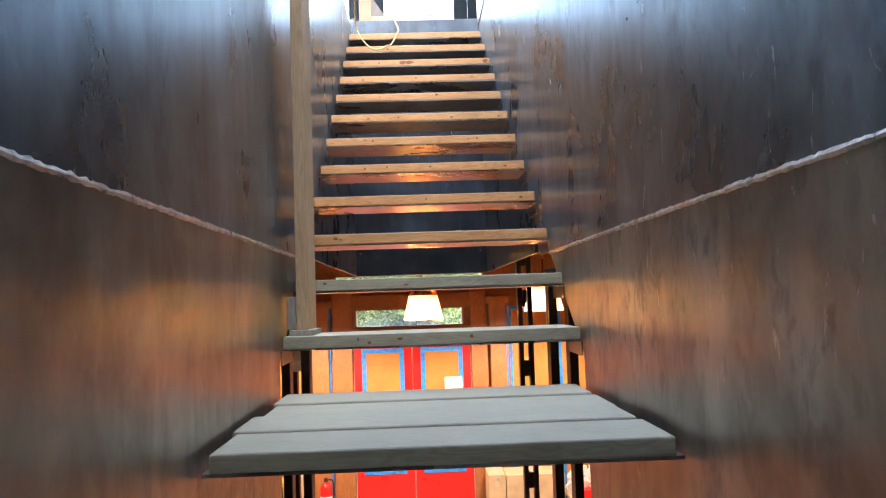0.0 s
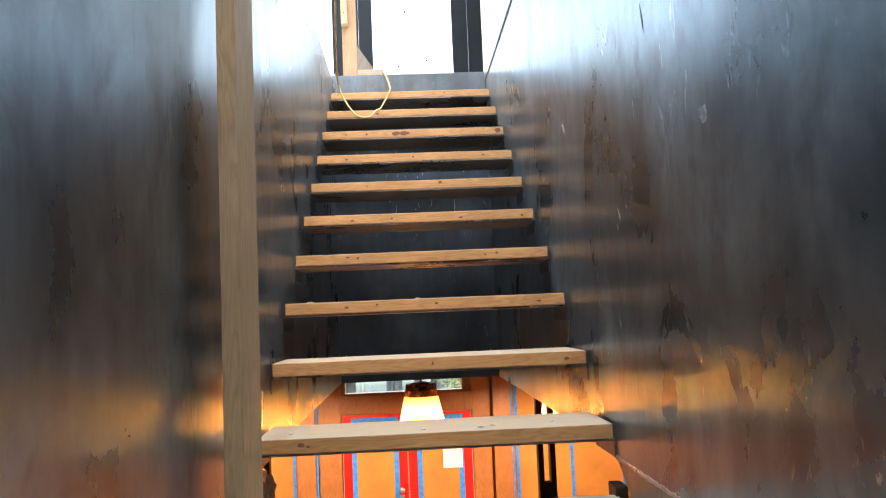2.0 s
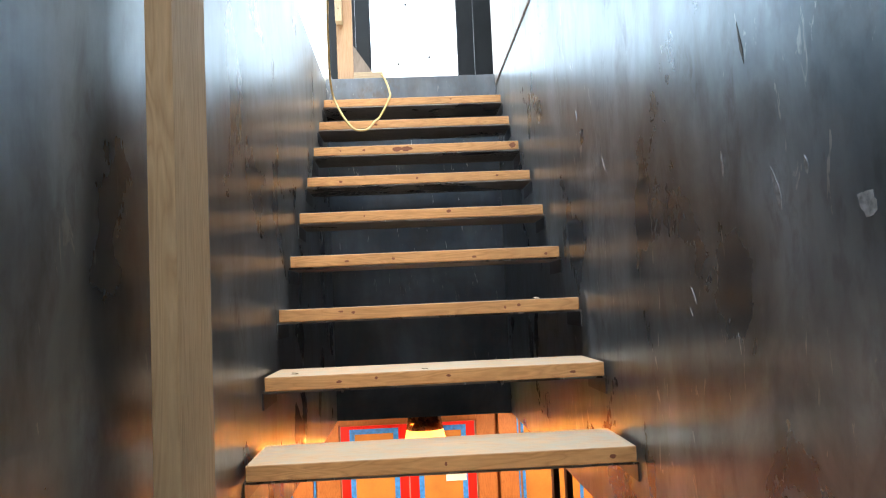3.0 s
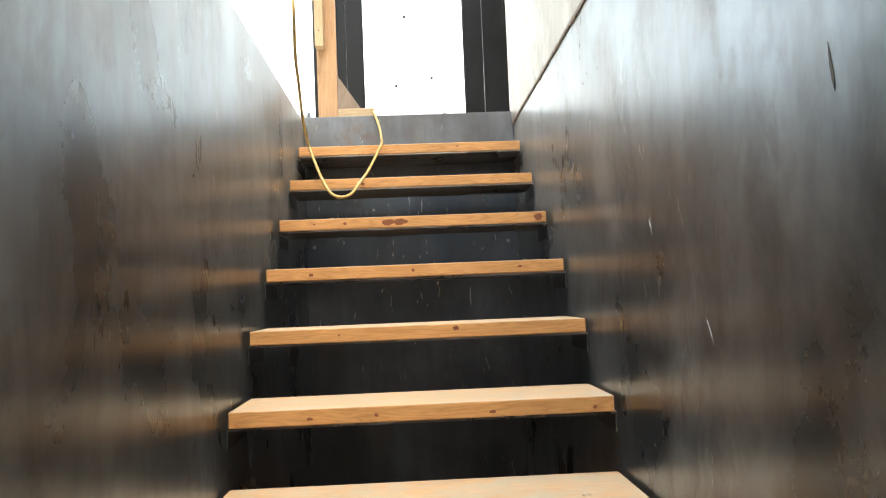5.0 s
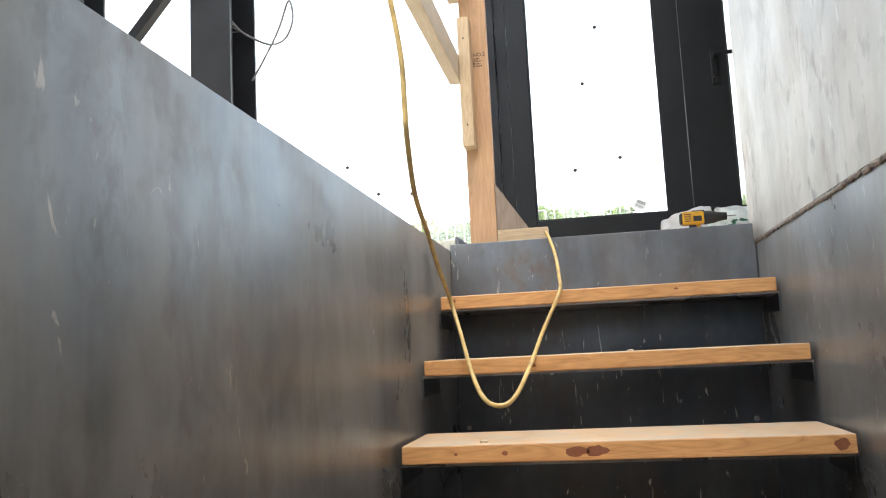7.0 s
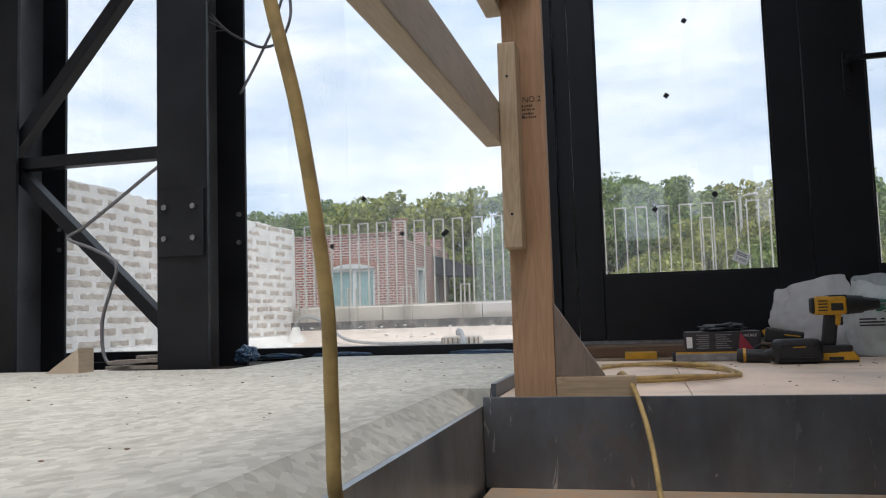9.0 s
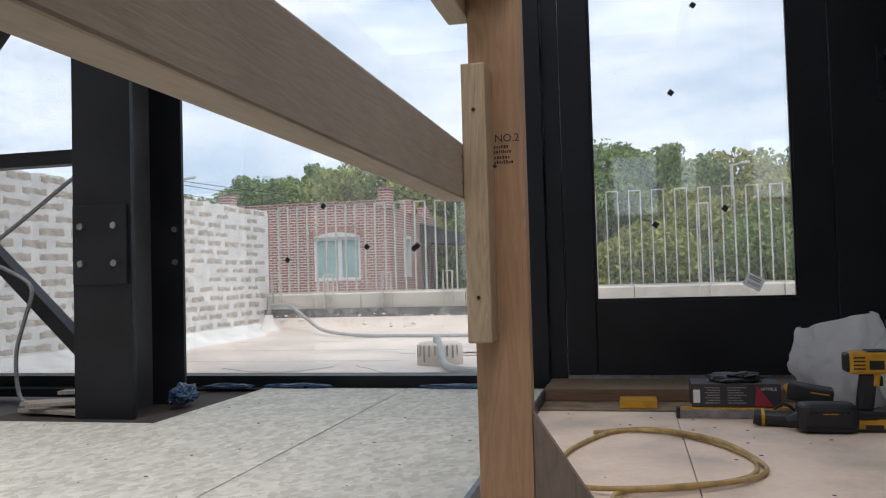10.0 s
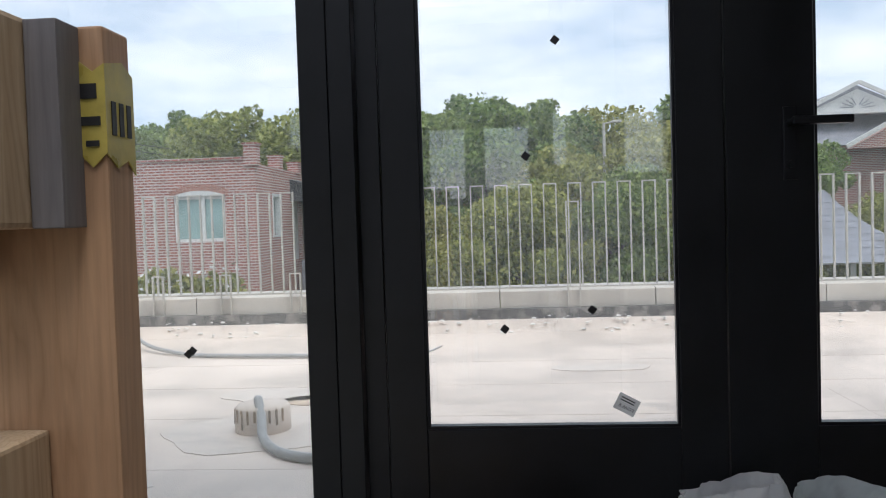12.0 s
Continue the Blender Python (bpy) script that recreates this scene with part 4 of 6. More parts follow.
lettering("sticker_word", "LOW E", 0.014, pose(0.256, GLASS_Y + 0.0055, 2.688, 0, 28, 0) @ pose(0.024, 0, -0.004, -90, 0, 180), M["rubber"], door_1)
for k in range(2):
    bm = block(-0.022, 0.018, -0.0022, -0.0016, 0.005 + 0.007 * k, 0.008 + 0.007 * k)
    bm.transform(pose(0.256, GLASS_Y + 0.0075, 2.688, 0, 28, 0))
    part("sticker_line", bm, M["rubber"], door_1)

# ---- tools on the landing floor ----
def drill():
    d = thing("cordless_drill", (0.45, 4.42, FZ), "yellow and black cordless drill standing on its battery", "drill")
    cy, zz = 4.42, 2.506
    motor = join(block(0.385, 0.485, cy - 0.032, cy + 0.032, zz - 0.032, zz + 0.030, 0.016, 4))
    part("motor_housing", motor, M["yellow"], d)
    part("rear_cap", block(0.377, 0.392, cy - 0.026, cy + 0.026, zz - 0.026, zz + 0.026, 0.010, 3), M["rubber"], d)
    part("top_grip", block(0.43, 0.486, cy - 0.026, cy + 0.026, zz + 0.022, zz + 0.033, 0.005), M["rubber"], d)
    part("side_badge", block(0.435, 0.472, cy - 0.0335, cy - 0.0315, zz - 0.018, zz + 0.006, 0.001), M["rubber"], d, "plain dark badge")
    for k in range(4):
        part("vent", block(0.396, 0.425, cy - 0.0335, cy - 0.0315, zz + 0.012 - 0.010 * k, zz + 0.016 - 0.010 * k), M["rubber"], d)
    part("gearbox", rod(bmesh.new(), (0.483, cy, zz), (0.535, cy, zz), 0.032, 20, 0.028), M["rubber"], d)
    part("chuck", rod(bmesh.new(), (0.535, cy, zz), (0.585, cy, zz), 0.024, 16, 0.017), M["rubber"], d, "black ribbed chuck")
    part("bit", rod(bmesh.new(), (0.585, cy, zz), (0.625, cy, zz), 0.003, 6), M["bolt"], d)
    grip = bar((0.425, cy, 2.372), (0.440, cy, zz - 0.026), 0.036, 0.044, 0.012, (1, 0, 0))
    part("grip", grip, M["rubber"], d)
    part("grip_inlay", bar((0.452, cy, 2.44), (0.458, cy, zz - 0.026), 0.037, 0.020, 0.006, (1, 0, 0)), M["yellow"], d)
    part("trigger", block(0.458, 0.474, cy - 0.009, cy + 0.009, 2.440, 2.468, 0.005), M["rubber"], d)
    part("foot", block(0.392, 0.492, cy - 0.037, cy + 0.037, 2.352, 2.376, 0.008, 3), M["rubber"], d)
    b = part("battery", prism([(0.385, FZ + 0.001), (0.508, FZ + 0.001), (0.508, 2.335), (0.485, 2.366), (0.44, 2.352), (0.385, 2.352)], "y", cy - 0.036, cy + 0.036), M["yellow"], d, "yellow slide battery")
    part("battery_band", block(0.388, 0.505, cy - 0.038, cy - 0.0362, FZ + 0.001, FZ + 0.009), M["rubber"], b)
    part("maker_plate", block(0.418, 0.462, cy - 0.0385, cy - 0.0363, FZ + 0.010, FZ + 0.020), M["rubber"], b, "plain dark name plate")
    d.location += Vector((-0.022, -0.11, 0))
    d.scale = (0.92, 0.92, 0.92)


drill()
lev = thing("spirit_level", (0.1, 4.46, FZ), "grey aluminium spirit level with yellow edge", "spirit level")
part("beam", block(-0.035, 0.30, 4.452, 4.474, FZ + 0.002, FZ + 0.026, 0.002), M["bolt"], lev)
part("top_edge", block(-0.03, 0.30, 4.453, 4.473, FZ + 0.0262, FZ + 0.031), M["yellow"], lev)
part("end_cap", block(-0.043, -0.033, 4.450, 4.476, FZ, FZ + 0.031, 0.002), M["rubber"], lev)
M["box_black"] = paint("printed_black_card", (0.035, 0.032, 0.036), 0.4, 0, 0.2, 12, 80)
M["box_red"] = paint("printed_red_card", (0.33, 0.03, 0.05), 0.45)
gb = thing("glove_box", (0.12, 4.52, FZ + 0.03), "black and red cardboard glove box on a spirit level", "glove box")
part("carton", block(0.0, 0.235, 4.455, 4.575, FZ + 0.032, FZ + 0.096, 0.002), M["box_black"], gb)
part("barcode", block(0.004, 0.022, 4.4535, 4.4548, FZ + 0.044, FZ + 0.080), M["white"], gb)
part("red_panel", prism([(0.165, FZ + 0.034), (0.215, FZ + 0.034), (0.172, FZ + 0.092)], "y", 4.4532, 4.4546), M["box_red"], gb)
for k in range(7):
    part("print_line", block(0.035 + 0.006 * (k % 2), 0.075, 4.4535, 4.4547, FZ + 0.042 + 0.007 * k, FZ + 0.045 + 0.007 * k), M["conduit"], gb)
    part("print_line", block(0.095, 0.145 - 0.008 * (k % 3), 4.4535, 4.4547, FZ + 0.042 + 0.007 * k, FZ + 0.045 + 0.007 * k), M["conduit"], gb)
lettering("box_word", "NITRILE", 0.012, pose(0.182, 4.4538, FZ + 0.078, 90, 0, 0), M["white"], gb)
tagged(part("work_glove", crumple((0.125, 4.515, FZ + 0.106), (0.075, 0.045, 0.014), 7.0, 3, 0.5), M["rubber"]), "crumpled black glove lying on the glove box", "glove")
imp = thing("impact_driver", (0.3, 4.36, FZ), "black power tool lying on its side", "power tool")
part("body", block(0.226, 0.366, 4.290, 4.370, FZ, FZ + 0.074, 0.024, 5), M["rubber"], imp)
for k in range(7):
    part("rib", block(0.250 + 0.014 * k, 0.258 + 0.014 * k, 4.2885, 4.296, FZ + 0.050, FZ + 0.057, 0.001), M["column"], imp)
part("base_plate", block(0.238, 0.354, 4.2875, 4.296, FZ + 0.012, FZ + 0.020, 0.001), M["column"], imp)
part("nose", rod(bmesh.new(), (0.235, 4.33, FZ + 0.03), (0.205, 4.335, FZ + 0.022), 0.022, 14, 0.014), M["rubber"], imp)
part("badge", bar((0.28, 4.289, FZ + 0.05), (0.315, 4.289, FZ + 0.051), 0.002, 0.0025), M["yellow"], imp)
imp.location += Vector((0.014, -0.05, 0))
bat = thing("tool_battery", (0.31, 4.42, FZ + 0.07), "black tool battery with yellow stripe leaning on a tool", "battery")
part("case", bar((0.245, 4.43, FZ + 0.085), (0.355, 4.41, FZ + 0.066), 0.075, 0.045, 0.006), M["rubber"], bat)
part("stripe", bar((0.285, 4.386, FZ + 0.085), (0.340, 4.374, FZ + 0.077), 0.002, 0.0035), M["yellow"], bat)
part("latch", bar((0.240, 4.415, FZ + 0.10), (0.252, 4.412, FZ + 0.075), 0.03, 0.012), M["yellow"], bat)
part("rest", block(0.27, 0.34, 4.40, 4.46, FZ, FZ + 0.05, 0.006), M["rubber"], bat)
bat2 = thing("flashlight", (0.19, 4.36, FZ), "small black and yellow work light on the floor", "work light")
part("body", rod(bmesh.new(), (0.145, 4.385, FZ + 0.022), (0.225, 4.375, FZ + 0.02), 0.021, 16), M["rubber"], bat2)
part("head", rod(bmesh.new(), (0.128, 4.387, FZ + 0.024), (0.146, 4.385, FZ + 0.022), 0.019, 16, 0.023), M["rubber"], bat2)
part("ring", rod(bmesh.new(), (0.146, 4.385, FZ + 0.023), (0.154, 4.3845, FZ + 0.023), 0.0225, 16), M["yellow"], bat2)
bat2.location += Vector((0.02, -0.03, 0))
part("strap", tube([(0.20, 4.37, FZ + 0.04), (0.225, 4.37, FZ + 0.055), (0.25, 4.37, FZ + 0.04), (0.255, 4.37, FZ + 0.02)], 0.004, 6), M["rubber"], bat2)


def plastic(name, colour, rough, clear):
    """Thin creased film: part of the light passes, the rest is scattered through it."""
    m, n, l, b = start(name)
    f = noise_tex(n, l, coords(n, l, (1, 1, 1)), 9.0, 4, 0.5, 1.2)
    b.inputs["Base Color"].default_value = (*colour, 1)
    b.inputs["Roughness"].default_value = rough
    bump(n, l, b, f, 0.7, 0.008)
    t = n.new("ShaderNodeBsdfTranslucent")
    t.inputs["Color"].default_value = (*colour, 1)
    m1 = n.new("ShaderNodeMixShader")
    m1.inputs[0].default_value = 0.45
    l.new(b.outputs[0], m1.inputs[1])
    l.new(t.outputs[0], m1.inputs[2])
    tr = n.new("ShaderNodeBsdfTransparent")
    m2 = n.new("ShaderNodeMixShader")
    l.new(ramp(n, l, f, [(0.38, grey(clear * 1.2)), (0.6, grey(clear * 0.6))]), m2.inputs[0])
    l.new(m1.outputs[0], m2.inputs[1])
    l.new(tr.outputs[0], m2.inputs[2])
    l.new(m2.outputs[0], n["Material Output"].inputs["Surface"])
    return m


M["bag"] = plastic("grey_white_plastic", (0.82, 0.81, 0.80), 0.25, 0.10)
M["clear_bag"] = plastic("milky_plastic", (0.85, 0.88, 0.86), 0.2, 0.25)
M["green"] = paint("green_plastic", (0.03, 0.16, 0.10), 0.4)


def folded_bag(name, centre, size, seed, material, label):
    b = thing(name, (centre[0], centre[1], FZ), label, "plastic bag", "bags on the landing")
    bm = bmesh.new()
    nu, nv = 64, 32
    grid = []
    for j in range(nv):
        v = j / (nv - 1)
        row = []
        for i in range(nu):
            a = 2 * math.pi * i / nu
            swell = (1.0 + 0.25 * math.sin(v * 2.6)) * (1 - 0.16 * v)
            fold = 0.16 * noise.noise(Vector((math.cos(a) * 2.2 + seed, math.sin(a) * 2.2, v * 2.5))) + 0.09 * noise.noise(Vector((math.cos(a) * 5 + seed, math.sin(a) * 5, v * 6)))
            crease = abs(noise.noise(Vector((math.cos(a) * 3.1 + seed, math.sin(a) * 3.1 + 2, v * 3.4)))) + 0.25 * abs(noise.noise(Vector((math.cos(a) * 7 + seed, math.sin(a) * 7, v * 9))))
            r = swell * (1 + fold * (0.6 + v) + 0.27 * (crease - 0.25))
            rim = 0.10 * v * v * math.sin(a * 1.0 + seed) + 0.05 * v * noise.noise(Vector((a * 1.5, seed, 0)))
            row.append(bm.verts.new((centre[0] + size[0] * r * math.cos(a), centre[1] + size[1] * r * math.sin(a), FZ + 0.002 + size[2] * (v + rim))))
        grid.append(row)
    for j in range(nv - 1):
        for i in range(nu):
            bm.faces.new((grid[j][i], grid[j][(i + 1) % nu], grid[j + 1][(i + 1) % nu], grid[j + 1][i])).smooth = True
    bm.faces.new(grid[0][::-1])
    part("bag_skin", bm, material, b)
    return b


bag_1 = folded_bag("plastic_bag", (0.45, 4.72, FZ), (0.115, 0.08, 0.25), 2.0, M["bag"], "open crumpled grey-white plastic sack on the floor")
bag_2 = folded_bag("plastic_bag", (0.68, 4.62, FZ), (0.13, 0.09, 0.245), 6.0, M["clear_bag"], "crumpled milky plastic bag with green print")
part("green_print", crumple((0.66, 4.56, FZ + 0.165), (0.08, 0.05, 0.03), 4.0), M["green"], bag_2, "green printed corner of the bag")
for k in range(3):
    part("print_line", block(0.545, 0.62, 4.520, 4.5215, FZ + 0.10 + 0.010 * k, FZ + 0.105 + 0.010 * k), M["box_black"], bag_2)
chip_rng = random.Random(5)
specks = bmesh.new()
for k in range(70):
    x, y = -0.42 + 1.5 * chip_rng.random(), 3.40 + 1.12 * chip_rng.random()
    a = 0.0012 + 0.0028 * chip_rng.random()
    bmesh.ops.create_icosphere(specks, subdivisions=1, radius=a, matrix=Matrix.Translation((x, y, FZ + a * 0.3)) @ Matrix.Diagonal((1.6, 0.8, 0.4, 1)))
for k in range(90):
    x, y = -2.1 + 1.6 * chip_rng.random(), 2.4 + 2.4 * chip_rng.random()
    a = 0.0012 + 0.0028 * chip_rng.random()
    if not (x < -1.48 and y > 4.15):
        bmesh.ops.create_icosphere(specks, subdivisions=1, radius=a, matrix=Matrix.Translation((x, y, OSB_Z + a * 0.3)) @ Matrix.Diagonal((1.4, 0.9, 0.4, 1)))
tagged(part("wood_chips", specks, M["mud"]), "scattered wood chips and grit on the floors", "debris", kind="stuff")
for k in range(11):
    tk = chip_rng.randint(3, 12)
    x, y, z = -0.42 + 0.84 * chip_rng.random(), RUN * (tk - 1) + 0.02 + 0.08 * chip_rng.random(), RISE * tk
    a = 0.003 + 0.005 * chip_rng.random()
    tagged(part("wood_chip", crumple((x, y, z + a * 0.35), (a * 1.5, a, a * 0.45), k + 1.0, 1, 0.5), M["rail"]), "small pale wood chip on a stair tread", "wood chip", "chips on the treads")

# ---- lower room ----
structure("wall_north", wall_y(DOOR_Y, DOOR_Y + 0.2, LEFT_X - 0.3, RIGHT_X + 0.25, LOW_Z, 1.0, [(-0.93, 0.67, LOW_Z, -0.33), (-0.88, 0.57, -0.07, 0.16), (-1.14, 0.87, 0.49, 0.62)]), M["cherry"], "stained panelled wall with the red entrance doors", "wall")
casing = structure("door_casing", join(block(-1.20, -0.94, DOOR_Y - 0.05, DOOR_Y - 0.001, LOW_Z, 0.39, 0.006), block(0.68, 0.90, DOOR_Y - 0.05, DOOR_Y - 0.001, LOW_Z, 0.39, 0.006), block(-0.94, 0.68, DOOR_Y - 0.045, DOOR_Y - 0.001, -0.31, -0.09, 0.006), block(-0.94, 0.68, DOOR_Y - 0.045, DOOR_Y - 0.001, 0.18, 0.36, 0.006)), M["cherry"], "stained timber casing round the red doors", "door casing")
part("cornice", block(-1.25, 0.95, DOOR_Y - 0.10, DOOR_Y - 0.001, 0.391, 0.44, 0.008), M["cherry"], casing)
trans = structure("window_transom", block(-0.88, 0.57, DOOR_Y + 0.06, DOOR_Y + 0.066, -0.07, 0.16), M["glass"], "narrow clear transom window over the doors", "window")
for a, b, c, d in ((-0.90, 0.59, -0.09, -0.065), (-0.90, 0.59, 0.155, 0.18), (-0.90, -0.875, -0.065, 0.155), (0.565, 0.59, -0.065, 0.155)):
    part("window_frame", block(a, b, DOOR_Y - 0.03, DOOR_Y - 0.002, c, d, 0.003), M["cherry"], trans)
upper_t = structure("window_clerestory", block(-1.14, 0.87, DOOR_Y + 0.06, DOOR_Y + 0.066, 0.49, 0.62), M["glass"], "narrow clerestory window above the casing", "window")
for name, x0, x1 in (("door_3", -0.922, -0.138), ("door_4", -0.122, 0.662)):
    d = structure(name, block(x0, x1, DOOR_Y + 0.02, DOOR_Y + 0.065, LOW_Z + 0.005, -0.335, 0.003), M["red"], "red painted entrance door with paper-masked panels, closed", "door")
    xa, xb = x0 + 0.135, x1 - 0.135
    za, zb = -2.03, -0.40
    part("masking_paper", block(xa, xb, DOOR_Y + 0.012, DOOR_Y + 0.019, za, zb, 0.001), M["kraft"], d, "orange masking paper over the glass")
    for a, b, c, e in ((xa - 0.03, xb + 0.03, zb - 0.03, zb + 0.03), (xa - 0.03, xb + 0.03, za - 0.03, za + 0.03), (xa - 0.03, xa + 0.03, za + 0.031, zb - 0.031), (xb - 0.03, xb + 0.03, za + 0.031, zb - 0.031)):
        part("masking_tape", block(a, b, DOOR_Y + 0.008, DOOR_Y + 0.0115, c, e), M["tape"], d, "blue masking tape")
    if name == "door_4":
        part("notice", block(0.30, 0.54, DOOR_Y - 0.004, DOOR_Y + 0.002, -1.02, -0.78, 0.001), M["white"], d, "white paper notice")
    else:
        part("knob", lathe([(0.012, 0), (0.012, 0.03), (0.032, 0.04), (0.036, 0.055), (0.026, 0.072), (0.004, 0.078)], 16), M["weld"], d).matrix_basis = pose(-0.217, DOOR_Y + 0.02, -1.256, 90, 0, 0)
        part("lock_plate", block(-0.245, -0.19, DOOR_Y + 0.008, DOOR_Y + 0.0195, -1.52, -1.32, 0.003), M["weld"], d)
# light through the door gap, put in as a white strip
structure("door_gap_light", block(-0.137, -0.123, DOOR_Y + 0.05, DOOR_Y + 0.056, LOW_Z, -0.335), M["white"], "white strip standing in for light in the gap between the red doors", "trim")
# masked wall panels, with tape lines and pilasters
for x0, x1 in ((-2.6, -1.50), (1.205, 2.55), (-3.5, -2.8)):
    p = thing("masked_panel", (x0, DOOR_Y, LOW_Z), "wall panel masked with orange paper and blue tape", "masked panel", "masked wall panels")
    part("masking_paper", block(x0, x1, DOOR_Y - 0.016, DOOR_Y - 0.004, LOW_Z, 0.12, 0.002), M["kraft"], p)
    for a, b, c, e in ((x0, x0 + 0.035, LOW_Z, 0.10), (x1 - 0.035, x1, LOW_Z, 0.10), (x0, x1, 0.105, 0.15), ((x0 + x1) / 2, (x0 + x1) / 2 + 0.04, LOW_Z, 0.10), (x0, x1, -1.62, -1.585)):
        part("masking_tape", block(a, b, DOOR_Y - 0.021, DOOR_Y - 0.0165, c, e), M["tape"], p, "blue masking tape")
for x in (-1.36, 1.04):
    p = thing("pilaster", (x, DOOR_Y - 0.1, LOW_Z), "dark stained timber pilaster beside the doors", "pilaster", "pilasters")
    part("shaft", block(x - 0.11, x + 0.11, DOOR_Y - 0.12, DOOR_Y - 0.001, LOW_Z, 0.20, 0.01), M["cherry"], p)
    part("capital", block(x - 0.15, x + 0.15, DOOR_Y - 0.16, DOOR_Y - 0.001, 0.201, 0.30, 0.012), M["cherry"], p)
    part("masking_tape", block(x + 0.112, x + 0.135, DOOR_Y - 0.05, DOOR_Y - 0.002, LOW_Z, 0.2), M["tape"], p, "blue masking tape strip")


def twin_column(x, y, label, top=0.9):
    c = thing("brown_column", (x, y, LOW_Z), label, "steel column", "brown steel columns")
    for s in (-1, 1):
        part("channel", block(x + s * 0.036 - 0.016, x + s * 0.036 + 0.016, y, y + 0.08, LOW_Z, top, 0.003), M["brown_steel"], c)
    for z in (-1.9, -1.1, -0.30) + ((0.5,) if top > 0.6 else ()):
        part("tie_plate", block(x - 0.0198, x + 0.0198, y + 0.01, y + 0.07, z, z + 0.11), M["brown_steel"], c)


twin_column(0.742, 3.42, "brown steel twin-channel column in the lower room")
twin_column(-0.97, 3.42, "brown steel twin-channel column in the lower room")
twin_column(-0.50, 0.53, "brown steel twin-channel column under the stair", 0.38)
twin_column(0.50, 0.53, "brown steel twin-channel column under the stair", 0.38)
tagged(part("paper_bag", crumple((-0.93, 3.38, -0.13), (0.05, 0.03, 0.10), 2.2, 3, 0.4), M["bag"]), "small crumpled pale bag taped to a column", "paper bag")


def lamp_shade_material():
    m, n, l, b = start("lit_shade")
    n.remove(b)
    d = n.new("ShaderNodeBsdfDiffuse")
    t = n.new("ShaderNodeBsdfTranslucent")
    d.inputs["Color"].default_value = t.inputs["Color"].default_value = (0.85, 0.66, 0.40, 1)
    mx = n.new("ShaderNodeMixShader")
    mx.inputs[0].default_value = 0.7
    l.new(d.outputs[0], mx.inputs[1])
    l.new(t.outputs[0], mx.inputs[2])
    l.new(mx.outputs[0], n["Material Output"].inputs["Surface"])
    return m


M["shade"] = lamp_shade_material()
M["copper"] = paint("copper_cap", (0.55, 0.25, 0.12), 0.25, 0.95, 0.15, 20, 90)


def bulb_material():
    m, n, l, b = start("lit_bulb")
    b.inputs["Emission Color"].default_value = (1.0, 0.68, 0.36, 1)
    b.inputs["Emission Strength"].default_value = 14.0
    return m


M["bulb"] = bulb_material()


def pendant(x, y, z, watts, colour=(1.0, 0.58, 0.26), metal=False):
    label = "unseen added pendant lamp with a dark metal shade, lighting the doors" if metal else "lit pendant lamp with a translucent tapered shade"
    p = thing("pendant_lamp", (x, y, z), label, "pendant lamp", "pendant lamps")
    bm = lathe([(0.155, z), (0.112, z + 0.19), (0.108, z + 0.19), (0.151, z)], 28, (x, y, 0))
    if metal:
        bmesh.ops.delete(bm, geom=[f for f in bm.faces if len(f.verts) > 4], context="FACES")
    part("shade", bm, M["brown_steel"] if metal else M["shade"], p)
    part("cap", lathe([(0.112, z + 0.192), (0.10, z + 0.27), (0.03, z + 0.285), (0.01, z + 0.285)], 24, (x, y, 0)), M["copper"], p, "copper cap")
    part("stem", rod(bmesh.new(), (x, y, z + 0.285), (x, y, 0.9), 0.007, 8), M["copper"], p)
    bb = bmesh.new()
    bmesh.ops.create_uvsphere(bb, u_segments=14, v_segments=10, radius=0.035, matrix=Matrix.Translation((x, y, z + 0.11)))
    part("bulb", bb, M["bulb"], p, "glowing warm bulb")
    point_light("lamp", (x, y, z + (0.05 if metal else 0.035)), watts, colour, 0.03)


pendant(0.005, 3.95, 0.12, 6.0)
pendant(0.96, 3.95, 0.16, 10.0)
pendant(-1.13, 3.95, 0.16, 10.0)
# two unseen lamps added to brighten the red doors and the wall round them
for x, y in ((-1.45, 7.0), (1.3, 7.0)):
    pendant(x, y, 0.16, 44.0, (1.0, 0.74, 0.48), True)

# stacked goods by the doors
def carton(x0, x1, y0, y1, z0, z1, label, mat="card"):
    c = thing("cardboard_box", (x0, y0, z0), label, "box", "boxes by the doors")
    part("carton", block(x0, x1, y0, y1, z0, z1, 0.004), M[mat], c)
    part("flap_tape", block((x0 + x1) / 2 - 0.025, (x0 + x1) / 2 + 0.025, y0 - 0.002, y1 + 0.002, z1 - 0.15, z1 + 0.002), M["rail"], c)
    return c


carton(0.80, 1.02, 8.05, 8.55, LOW_Z, -1.99, "tall pale cardboard box standing by the doors")
carton(1.03, 1.78, 8.05, 8.55, LOW_Z, -2.0, "wide pale cardboard box standing by the doors")
tb = thing("work_table", (2.0, 8.2, LOW_Z), "low table with plastic bags by the panelled wall", "table")
part("tabletop", block(1.80, 2.58, 7.5, 8.5, LOW_Z + 0.20, LOW_Z + 0.24, 0.004), M["card"], tb)
for lx in (1.84, 2.54):
    for ly in (7.55, 8.45):
        part("leg", block(lx - 0.02, lx + 0.02, ly - 0.02, ly + 0.02, LOW_Z, LOW_Z + 0.20), M["brown_steel"], tb)
